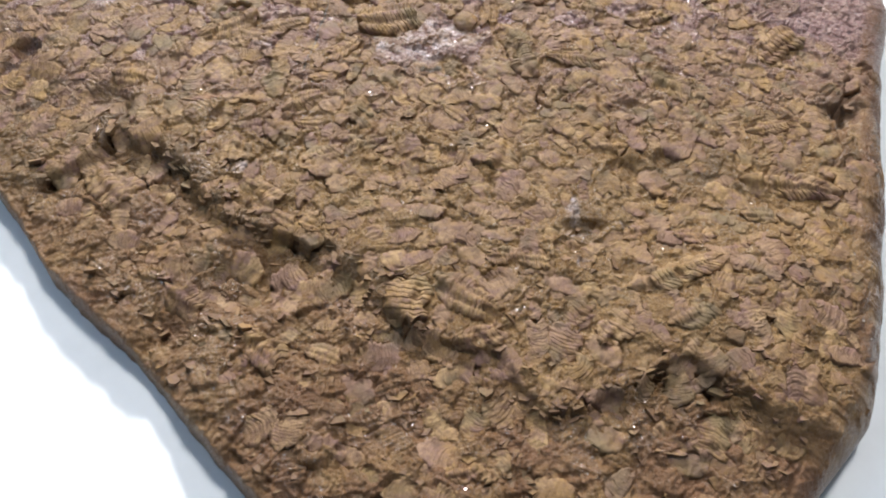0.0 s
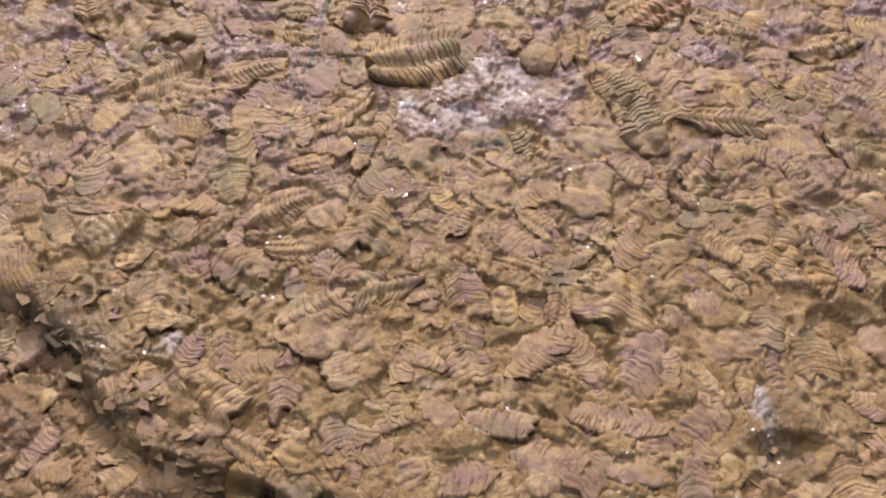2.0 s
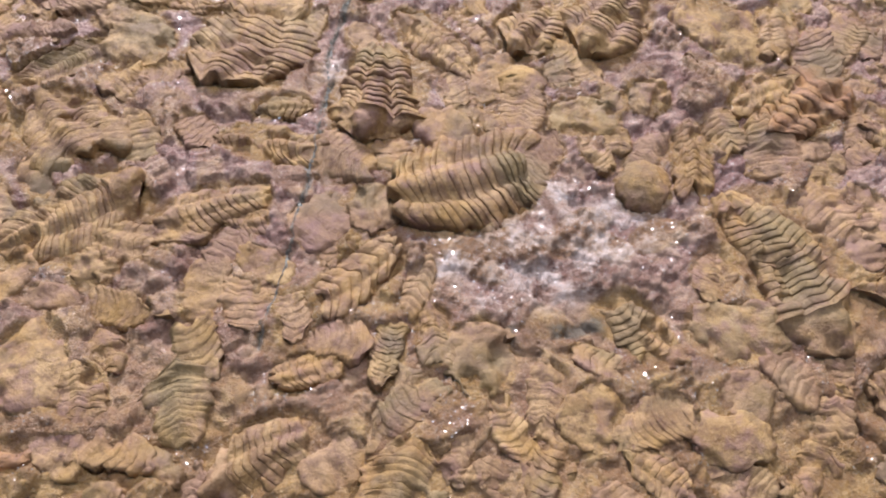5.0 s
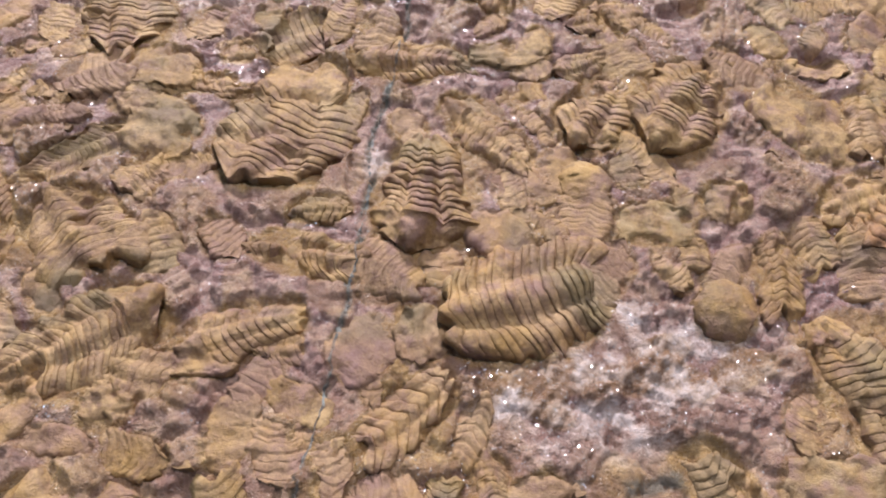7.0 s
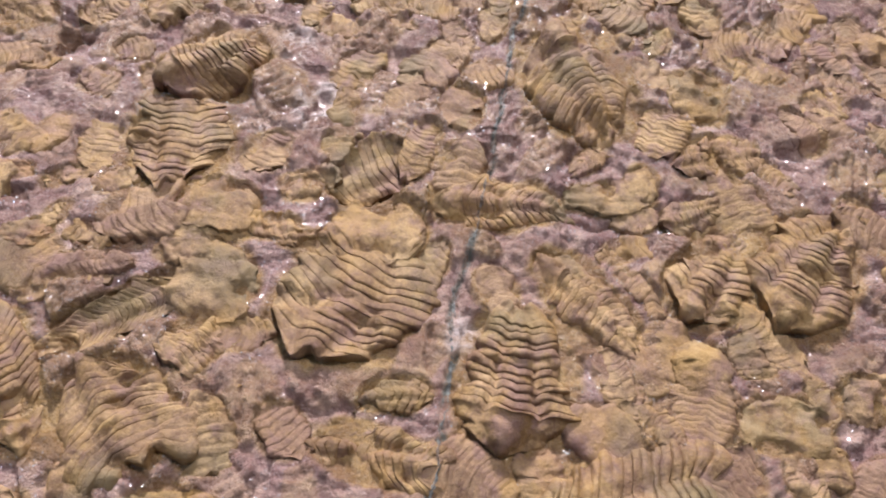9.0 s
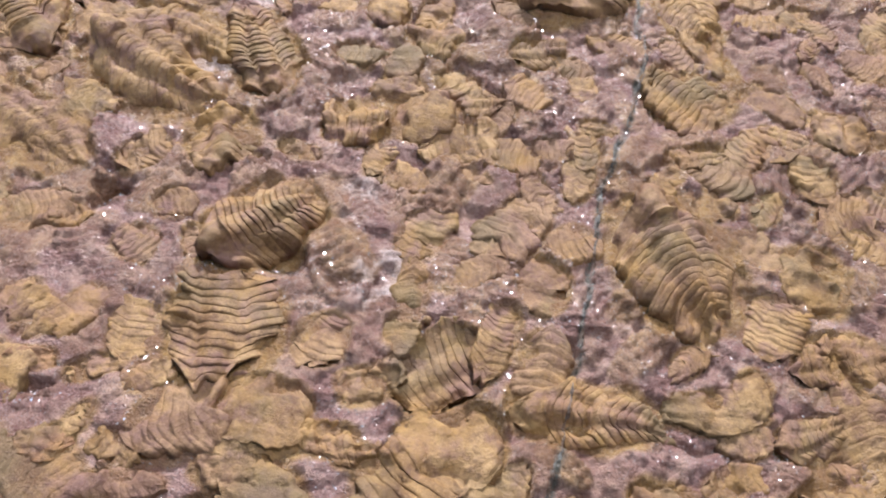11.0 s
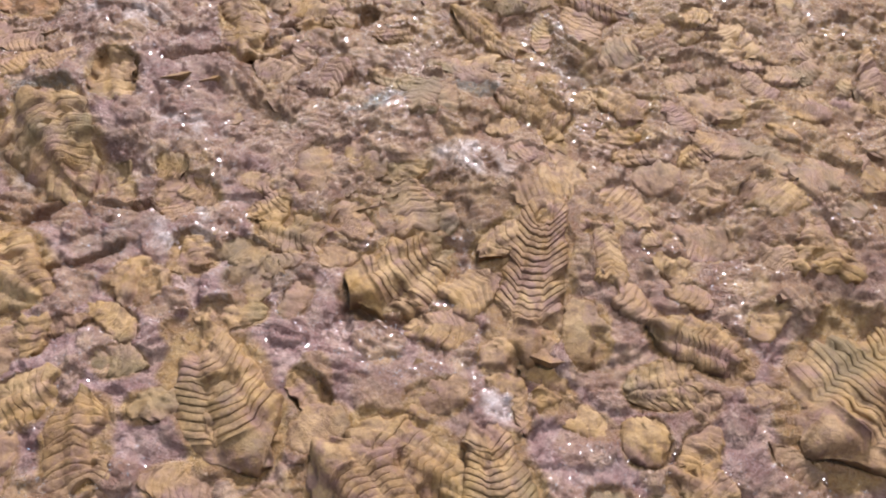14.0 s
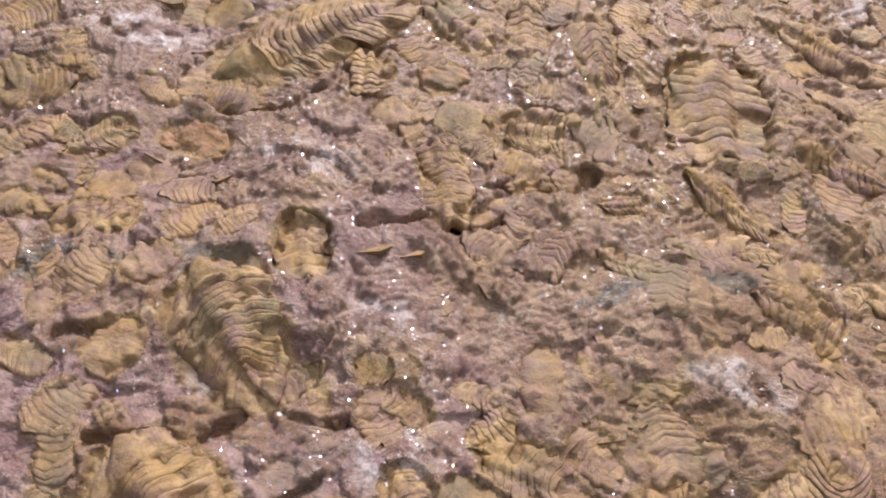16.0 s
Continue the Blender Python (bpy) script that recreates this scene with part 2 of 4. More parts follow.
def base_height(x, y):
    """The broad form of the slab's upper face."""
    z = 2.2 * fractal(x, y, 95, 2, 5) + (1.2 + 3.0 * ease(y, 600, 690)) * fractal(x, y, 34, 2, 9) - 12 * ease(-x - 0.55 * y, -20, 90) * ease(-y, -420, -330) + 11 * ease(-np.hypot((x - 175) / 1.1, y - 185), -95, -15)
    wob = (x + 4 * smooth_noise(x / 14, y / 14, 41) + 7 * smooth_noise(x / 33, y / 33, 45) + 0.8 * smooth_noise(x / 6, y / 6, 46),
           y + 4 * smooth_noise(x / 14 + 50, y / 14, 42) + 7 * smooth_noise(x / 33 + 20, y / 33, 47) + 0.8 * smooth_noise(x / 6 + 9, y / 6, 48))
    d, side = from_line(*wob, LEDGE)
    drop = np.interp(x, [-240, -190, -140, -60, 20, 120, 220], [3, 8, 18, 17, 12, 13, 7])
    low = drop * ease(-d * side, -1, 3 + 7 * ease(smooth_noise(x / 18, y / 18, 49), -0.5, 0.6)) * (0.75 + 0.25 * ease(-d * side, 0, 60))
    z = z - low * (0.75 + 0.35 * smooth_noise(x / 26, y / 26, 44))
    for cx, cy, r, deep in ((90, 247, 12, 4.5), (-259, 378, 13, 7), (268, 342, 14, 8), (146, 292, 12, 5), (-172, 536, 6, 5), (70, 492, 9, 4), (31, 519, 9, 4),
                            (-38, 556, 4, 3), (-129, 520, 9, 5), (-190, 330, 18, 4), (118, 285, 14, 4)):
        z = z - deep * ease(-np.hypot(wob[0] - cx, (wob[1] - cy) * 1.4), -r, -r * 0.35)
    return z


def rim_height(x, y, z):
    """Lets the face fall away to the table at the slab's outline."""
    w = 0.5 * smooth_noise(x / 6, y / 6, 71) + 2.0 * smooth_noise(x / 40, y / 40, 72)
    d, side = from_line(x + w, y + w, OUTLINE)
    inside = d * side
    wide = np.interp(x + 0.2 * y, [-60, 60, 200, 270], [3.5, 8, 16, 28])
    k = np.clip(inside / wide, 0, 1)
    return (TABLE - 3) + (z - TABLE + 3) * np.power(1 - np.power(1 - k, 2.4), 0.55), inside


# ---- the fossils: where each lies (mm), its length, width and the way its head points ----
FOSSILS = []


def fossil(kind, x, y, length, width, angle, n=8, h=1.0, sink=0, tone=0):
    n = round(n * {"thorax": 1.3, "whole": 1.15}.get(kind, 1))
    FOSSILS.append((kind, x, y, length, width, angle, n, h, sink, tone))


fossil("thorax", -23, 411, 43, 33, -162, n=13, h=1.5)
fossil("plate", -48, 401, 15, 16, -179, h=1.6)
fossil("whole", -48, 441, 36, 31, -98, n=10, h=1.6)
fossil("whole", -30, 463, 34, 17, 133, n=12)
fossil("thorax", -89, 458, 34, 36, -114, n=10)
fossil("whole", -140, 452, 38, 13, 35, n=16, sink=1)
fossil("plate", -120, 460, 22, 20, 53)
fossil("thorax", -122, 445, 14, 15, 61, n=8)
fossil("thorax", -136, 427, 28, 28, 131, n=11)
fossil("whole", -127, 397, 42, 25, 34, n=15, h=1.2)
fossil("thorax", -114, 390, 20, 15, 165, n=8)
fossil("whole", -91, 400, 31, 17, -162, n=9)
fossil("thorax", -79, 422, 28, 14, 171, n=10)
fossil("thorax", -75, 436, 18, 9, 8, n=7)
fossil("plate", -124, 479, 23, 16, -177)
fossil("whole", -135, 531, 34, 25, -138, n=11, h=1.8)
fossil("thorax", -137, 500, 29, 28, -84, n=10)
fossil("plate", -125, 482, 24, 18, -180)
fossil("thorax", -87, 497, 26, 20, -147, n=9, sink=1)
fossil("whole", -30, 532, 42, 34, 117, n=12, h=1.2)
fossil("whole", -52, 490, 37, 16, 178, n=10)
fossil("plate", -23, 494, 26, 11, -175)
fossil("dome", -14, 499, 13, 10, 83)
fossil("plate", 5, 531, 20, 18, 82)
fossil("whole", -177, 578, 45, 28, 151, n=12, h=1.5)
fossil("whole", -171, 593, 36, 22, 167, n=9)
fossil("whole", -147, 589, 36, 22, -64, n=12, h=1.4)
fossil("thorax", -151, 558, 20, 21, 109, n=7)
fossil("thorax", -116, 569, 19, 20, 15, n=8, h=1.3)
fossil("dome", -98, 573, 19, 19, 11)
fossil("thorax", -82, 579, 12, 11, 11, n=6)
fossil("whole", -150, 652, 55, 24, -88, n=15, h=1.2)
fossil("dome", -132, 639, 21, 14, -79)
fossil("whole", -100, 643, 30, 18, 165, n=10, h=1.3)
fossil("thorax", -109, 626, 21, 10, -168, n=8)
fossil("dome", -113, 612, 14, 14, -169, h=1.4)
fossil("thorax", -98, 603, 17, 14, 152, n=7)
fossil("whole", -55, 639, 55, 44, -127, n=13, h=1.1)
fossil("whole", -21, 628, 42, 21, 106, n=12)
fossil("thorax", -24, 589, 27, 23, 134, n=9)
fossil("thorax", -23, 566, 18, 9, 15, n=7)
fossil("plate", -16, 609, 30, 10, 117)
fossil("thorax", -9, 666, 47, 35, 68, n=11)
fossil("dome", -12, 635, 17, 10, -168)
fossil("whole", -206, 556, 48, 23, 152, n=13, h=.7)
fossil("whole", -222, 597, 43, 27, -49, n=11)
fossil("thorax", -238, 611, 18, 8, 154, n=4)
fossil("thorax", -202, 605, 15, 9, 142, n=4, sink=1)
fossil("whole", -187, 646, 34, 27, -129, n=9, h=1.3)
fossil("thorax", -160, 664, 21, 12, -134, n=8)
fossil("thorax", -132, 675, 14, 9, 10, n=6)
fossil("thorax", -232, 660, 14, 10, -129, n=6)
fossil("thorax", -223, 653, 21, 16, 178, n=8)
fossil("thorax", -248, 639, 17, 13, 136, n=8)
fossil("whole", -299, 619, 41, 29, 154, n=11)
fossil("plate", -308, 606, 18, 14, 160)
fossil("whole", -306, 666, 42, 31, 137, n=13)
fossil("thorax", -296, 693, 22, 17, 118, n=4, sink=1)
fossil("thorax", -265, 730, 33, 17, 114, n=10)
fossil("thorax", -189, 792, 53, 36, 98, n=9, sink=1)
fossil("thorax", -247, 758, 26, 16, -176, n=8)
fossil("thorax", -239, 738, 19, 9, -157, n=6)
fossil("thorax", -280, 797, 28, 18, 152, n=7)
fossil("thorax", -258, 806, 33, 17, 104, n=7)
fossil("whole", -232, 797, 57, 18, 109, n=15)
fossil("whole", -152, 833, 44, 22, 151, n=11, h=1.3)
fossil("whole", -149, 777, 33, 16, 174, n=8, h=1.3)
fossil("whole", -180, 749, 37, 13, 152, n=10)
fossil("thorax", -171, 733, 16, 8, -158, n=8)
fossil("thorax", -158, 718, 24, 17, 161, n=9)
fossil("plate", -196, 681, 18, 5, -164)
fossil("plate", -345, 724, 24, 15, 176, tone=1)
fossil("thorax", -371, 714, 22, 13, -126, n=8)
fossil("thorax", -361, 686, 16, 17, 128, n=6)
fossil("thorax", -350, 689, 15, 14, 125, n=6)
fossil("whole", -327, 775, 70, 35, -133, n=15, h=0.9)
fossil("thorax", -301, 765, 20, 16, -77, n=6)
fossil("plate", -278, 773, 19, 13, -139, tone=1)
fossil("thorax", -209, 719, 17, 10, 177, n=6)
fossil("thorax", -213, 738, 13, 8, -161, n=7, h=1.4)
fossil("thorax", -65, 682, 20, 20, 93, n=7)
fossil("thorax", -253, 578, 26, 18, 114, n=9)
fossil("whole", 1, 471, 27, 23, -126, n=7)
fossil("whole", 25, 474, 37, 30, -125, n=11, h=1.2)
fossil("dome", -4, 447, 14, 14, -98, h=1.3)
fossil("plate", 13, 434, 22, 15, 180, tone=2)
fossil("thorax", 9, 447, 10, 5, -174, n=4)
fossil("dome", 66, 558, 15, 15, -104)
fossil("plate", 43, 494, 11, 10, -176)
fossil("thorax", -103, 475, 10, 7, -174, n=4)
fossil("plate", -79, 480, 18, 12, -175)
fossil("dome", -98, 495, 9, 7, -178)
fossil("thorax", 11, 511, 18, 13, -176, n=8)
fossil("dome", 28, 409, 17, 16, -105, h=1.8)
fossil("thorax", 44, 420, 26, 13, 85, n=10)
fossil("whole", 64, 383, 54, 30, -66, n=15, h=1.2)
fossil("plate", 62, 470, 34, 25, 125)
fossil("thorax", 70, 444, 23, 14, 22, n=7)
fossil("thorax", 81, 469, 27, 16, 79, n=9)
fossil("plate", 34, 442, 15, 12, -171)
fossil("dome", 71, 491, 21, 10, -177, sink=1)
fossil("thorax", 96, 374, 35, 14, 172, n=11, tone=2)
fossil("whole", 21, 365, 28, 14, -50, n=8)
fossil("plate", 46, 364, 29, 17, 178, tone=2)
fossil("thorax", -32, 364, 18, 11, 97, n=8)
fossil("plate", -21, 358, 22, 18, 112)
fossil("thorax", -63, 354, 19, 10, -158, n=8)
fossil("whole", -71, 334, 33, 17, -152, n=10)
fossil("thorax", -40, 327, 23, 22, 74, n=9)
fossil("thorax", -25, 328, 10, 7, 178, n=4)
fossil("thorax", -84, 310, 21, 20, 146, n=8)
fossil("thorax", -68, 316, 18, 10, -178, n=7)
fossil("thorax", -36, 301, 29, 14, 12, n=10, tone=2)
fossil("thorax", -109, 294, 21, 22, 89, n=7)
fossil("plate", -59, 286, 27, 23, 130)
fossil("thorax", -8, 286, 20, 16, 85, n=9)
fossil("thorax", -29, 287, 19, 13, 94, n=8)
fossil("plate", 6, 294, 16, 11, 88)
fossil("thorax", 45, 296, 24, 29, 67, n=9)
fossil("plate", 68, 317, 24, 12, 179)
fossil("dome", 39, 337, 21, 15, 178)
fossil("thorax", -115, 348, 15, 12, 100, n=7)
fossil("plate", -128, 355, 26, 18, 103)
fossil("whole", -160, 433, 36, 16, -63, n=10)
fossil("thorax", 80, 438, 30, 24, -144, n=7, tone=1)
fossil("thorax", 110, 424, 30, 12, 168, n=9)
fossil("plate", 98, 396, 29, 14, -169)
fossil("thorax", 83, 348, 19, 17, -136, n=6)
fossil("plate", -136, 334, 29, 9, 179, tone=1)
fossil("thorax", 104, 331, 30, 26, 75, n=9)
fossil("thorax", 111, 302, 27, 16, 6, n=9)
fossil("thorax", 156, 356, 50, 21, 151, n=15, tone=2)
fossil("thorax", 53, 223, 34, 15, 174, n=11)
fossil("thorax", -91, 262, 26, 21, 137, n=8)
fossil("thorax", -76, 248, 17, 14, 152, n=7)
fossil("thorax", -182, 353, 22, 22, 179, n=7)
fossil("thorax", -180, 275, 33, 30, 133, n=8)
fossil("whole", 213, 277, 54, 26, 168, n=12, h=1.3)
fossil("whole", 134, 211, 51, 23, -163, n=12)
fossil("whole", 26, 196, 43, 26, 148, n=10, h=1.3)
fossil("thorax", -6, 196, 29, 29, -98, n=7)
fossil("thorax", 30, 174, 27, 14, -163, n=7)
fossil("thorax", -58, 294, 23, 18, -148, n=6)
fossil("thorax", -7, 275, 23, 16, 107, n=7)
fossil("thorax", 121, 239, 19, 17, -142, n=6)
fossil("thorax", 151, 237, 23, 14, 178, n=7)
fossil("thorax", 190, 254, 20, 16, 179, n=7)
fossil("whole", 152, 418, 32, 19, -164, n=9)
fossil("thorax", 234, 394, 40, 24, -138, n=8)
fossil("whole", 216, 322, 36, 13, -165, n=9)
fossil("thorax", 100, 180, 24, 19, -135, n=6)
fossil("plate", 91, 201, 16, 13, 121)
fossil("thorax", 137, 184, 22, 18, -152, n=7)
fossil("plate", 97, 201, 22, 13, -145)
fossil("thorax", -48, 169, 18, 13, 161, n=7)
fossil("thorax", -126, 201, 25, 20, 147, n=8)
fossil("thorax", -80, 172, 28, 19, 136, n=7)
fossil("thorax", -5, 144, 11, 10, -164, n=4)
fossil("thorax", 24, 108, 22, 13, -162, n=8)
fossil("plate", -142, 230, 23, 12, -160)
fossil("thorax", -67, 599, 17, 12, -164, n=8)
fossil("plate", 20, 581, 17, 16, -175, h=1.4)
fossil("thorax", 3, 577, 14, 7, 166, n=8)
fossil("dome", -18, 550, 11, 8, 178)
fossil("thorax", -49, 573, 11, 6, 174, n=8)
fossil("thorax", -215, 590, 20, 14, 168, n=8)
fossil("plate", -197, 555, 25, 18, 170)
fossil("plate", -106, 582, 17, 15, 173)
fossil("thorax", -109, 478, 15, 9, 177, n=7)
fossil("plate", -167, 470, 12, 9, -163, tone=1)
fossil("plate", -177, 488, 13, 7, -173, tone=1)
fossil("plate", -162, 488, 14, 6, -157)
fossil("plate", -103, 491, 13, 11, -167)
fossil("thorax", 5, 509, 18, 14, -173, n=9)
fossil("whole", -1, 490, 19, 11, -158, n=8)
fossil("plate", -128, 470, 16, 11, -174)
fossil("thorax", -93, 471, 14, 10, -169, n=8)
fossil("plate", -83, 479, 25, 22, -177)
fossil("thorax", -51, 381, 31, 14, 42, n=7)
fossil("thorax", -157, 384, 14, 8, 170, n=7)
fossil("plate", -118, 382, 14, 11, -149)
fossil("plate", -100, 394, 20, 12, -179)
fossil("thorax", -82, 395, 12, 8, -179, n=6)
fossil("thorax", -44, 358, 18, 9, -101, n=9)
fossil("thorax", 103, 321, 35, 24, 75, n=12)
fossil("plate", -128, 304, 13, 8, 8, tone=1)
fossil("thorax", 14, 310, 22, 9, 160, n=8)
fossil("thorax", 20, 329, 16, 11, 141, n=6)
fossil("thorax", 53, 325, 11, 9, -167, n=6)
fossil("thorax", 24, 294, 15, 9, 75, n=7)
fossil("plate", 81, 279, 24, 14, -174)
fossil("plate", -122, 313, 15, 9, -155)
fossil("thorax", -142, 355, 14, 10, -118, n=7)
fossil("thorax", -7, 329, 19, 13, -119, n=7)
fossil("plate", 6, 343, 19, 15, -148)
fossil("thorax", -247, 635, 13, 10, -176, n=7)
fossil("plate", -258, 625, 18, 16, 161)
fossil("plate", -230, 622, 22, 10, -159)
fossil("thorax", -163, 717, 19, 13, 158, n=7)
fossil("thorax", -130, 730, 20, 15, 151, n=8)
fossil("thorax", -105, 713, 15, 9, -136, n=6)
fossil("plate", -100, 739, 26, 16, 174)
fossil("plate", -196, 682, 19, 6, -158)
fossil("thorax", -125, 707, 14, 8, -155, n=4)
fossil("plate", -129, 716, 17, 8, -167)
fossil("thorax", -77, 728, 13, 9, 138, n=6)
fossil("thorax", -271, 585, 18, 15, -138, n=7)
fossil("plate", -239, 592, 15, 10, -155)
fossil("plate", -138, 618, 13, 9, -159)
fossil("thorax", -111, 629, 20, 12, -156, n=8)
fossil("dome", -144, 634, 9, 8, -115, h=1.5)
fossil("plate", -154, 627, 15, 11, -148)
fossil("dome", -15, 500, 3, 3, -174, tone=2, h=1.4)


# ---- the slab ----
CELL, BLOCK = 0.72, 10
X0, Y0, NX, NY = -505.0, 55.0, 121, 127
xs, ys = X0 + CELL * np.arange(NX * BLOCK + 1), Y0 + CELL * np.arange(NY * BLOCK + 1)
GX, GY = np.meshgrid(xs, ys)
BASE = base_height(GX, GY)
ochre = 0.13 + 0.62 * ease(-GY, -420, -280) + 0.18 * ease(GY, 600, 670) * ease(GX + 0.25 * (GY - 650) + 30 * smooth_noise(GX / 30, GY / 30, 63), -290, -190) + 0.16 * ease(GY, 640, 720)
ledge_far, ledge_side = from_line(GX, GY, LEDGE)
below = ease(-ledge_side * ledge_far, -4, 22)
rust = 0.2 * ease(-GY, -240, -150) + 0.8 * below
flaky = 1 + 0.7 * below
relief = flaky * (1.5 * flakes(GX, GY, 19, 21, 1.5, 0.25) + 1.25 * flakes(GX, GY, 9, 31, 1.5, -0.5) + 0.9 * flakes(GX, GY, 4.4, 37, 1.3, 0.8)) + 1.0 * fractal(GX, GY, 13, 4, 51) + 0.75 * flakes(GX, GY, 3.2, 53, 1.3, 0.3)
seam = np.abs(smooth_noise(GX / 13 + 0.4 * smooth_noise(GX / 5, GY / 5, 56), GY / 13, 57) + 0.35 * smooth_noise(GX / 5, GY / 5, 58))
relief -= 1.3 * ease(-seam, -0.07, -0.01) * ease(smooth_noise(GX / 24, GY / 24, 59), -0.1, 0.3)
EDGE = rim_height(GX, GY, BASE)[1]
side_face = ease(-EDGE, -30, -24) * ease(GX, 150, 215)
rust = np.maximum(rust, side_face)
calm = (1 - 0.7 * side_face) * (0.7 + 0.3 * ease(smooth_noise(GX / 33, GY / 33, 61), -0.4, 0.4))
TOP = BASE + relief * calm
taken = np.zeros(GX.shape, bool)


def window(x, y, r):
    i0, i1 = max(int((x - r - X0) / CELL), 0), min(int((x + r - X0) / CELL) + 1, len(xs))
    j0, j1 = max(int((y - r - Y0) / CELL), 0), min(int((y + r - Y0) / CELL) + 1, len(ys))
    return slice(j0, j1), slice(i0, i1)


# each whole fossil lies in a bed of its own
for kind, x, y, length, width, angle, n, h, sink, tone in FOSSILS:
    w = window(x, y, 0.62 * max(length, width) + 4)
    ca, sa = math.cos(radians(angle)), math.sin(radians(angle))
    u = ((GX[w] - x) * ca + (GY[w] - y) * sa) / (0.5 * length)
    v = ((GY[w] - y) * ca - (GX[w] - x) * sa) / (0.5 * width)
    r = np.power(np.abs(u) ** 2.6 + np.abs(v) ** 2.6, 1 / 2.6) + 0.12 * smooth_noise(GX[w] / 6, GY[w] / 6, 81) + 0.05 * smooth_noise(GX[w] / 2.5, GY[w] / 2.5, 82)
    bed = ease(-r, -1.0, -0.72) if not sink else ease(-r, -1.0, -0.9)
    TOP[w] = TOP[w] * (1 - bed) + bed * (BASE[w] + 0.3 * (TOP[w] - BASE[w]) + (-0.35 if not sink else -1.0 - min(0.17 * width, 4.0)))
    moat = ease(-np.abs(r - 1.06), -0.16, 0)
    TOP[w] -= (0.1 if not sink else 0.0) * moat
    ochre[w] = np.maximum(ochre[w], 0.6 * ease(-r, -1.2, -0.95))
    taken[w] |= r < 0.98

# smaller scraps between them: pieces of trunk, a few plates and small whole ones
rng = np.random.default_rng(11)
veined = from_line(GX + 1.6 * smooth_noise(GX / 8, GY / 8, 97), GY, VEIN)[0]
SCRAPS = []
BARE = ((-130, 300, 26, 30), (4, 388, 38, 26), (-270, 690, 45, 22), (-300, 722, 50, 18), (-190, 618, 22, 10), (-110, 530, 14, 24), (-382, 760, 30, 14), (-210, 700, 40, 14), (-280, 630, 40, 20), (-160, 575, 12, 14), (-120, 440, 12, 8), (90, 247, 16, 16), (262, 340, 14, 40))
for k in range(14000):
    x, y = rng.uniform(-430, 320), rng.uniform(95, 870)
    kind = ("thorax", "thorax", "thorax", "whole", "plate")[int(rng.integers(5))]
    length = rng.uniform(11, 23)
    width = length * rng.uniform(0.45, 0.95)
    angle, n, high = rng.uniform(0, 360), int(length / rng.uniform(1.6, 2.2)), rng.uniform(0.7, 1.3)
    if len(SCRAPS) > 1050 or not (-320 - 0.9 * max(0, y - 600) < x < 330 - 1.05 * max(0, y - 330) + 0.35 * max(0, y - 520)):
        continue
    i, j = int((x - X0) / CELL), int((y - Y0) / CELL)
    if EDGE[j, i] < 26 or rng.random() < 0.2 + 0.55 * float(below[j, i]) + 0.32 * float(ease(np.array(y), 380, 440)) + 0.1 * float(ease(np.array(y), 590, 660)):
        continue
    if veined[j, i] < 5:
        continue
    if any(math.hypot((x - cx) / rx, (y - cy) / ry) < 1 for cx, cy, rx, ry in BARE):
        continue
    q = int(0.36 * width / CELL)
    if taken[j - q:j + q + 1, i - q:i + q + 1].mean() > 0.2:
        continue
    SCRAPS.append((kind, x, y, length, width, angle, n, high, 0, 0))
    w = window(x, y, 0.62 * max(length, width))
    ca, sa = math.cos(radians(angle)), math.sin(radians(angle))
    u = ((GX[w] - x) * ca + (GY[w] - y) * sa) / (0.5 * length)
    v = ((GY[w] - y) * ca - (GX[w] - x) * sa) / (0.5 * width)
    r = np.hypot(u, v) + 0.1 * smooth_noise(GX[w] / 5, GY[w] / 5, 86)
    bed = ease(-r, -0.9, -0.6)
    TOP[w] = TOP[w] * (1 - bed) + bed * (BASE[w] + 0.45 * (TOP[w] - BASE[w]) - 0.3)
    ochre[w] = np.maximum(ochre[w], 0.5 * ease(-r, -1.15, -0.9))
    taken[w] |= r < 0.9

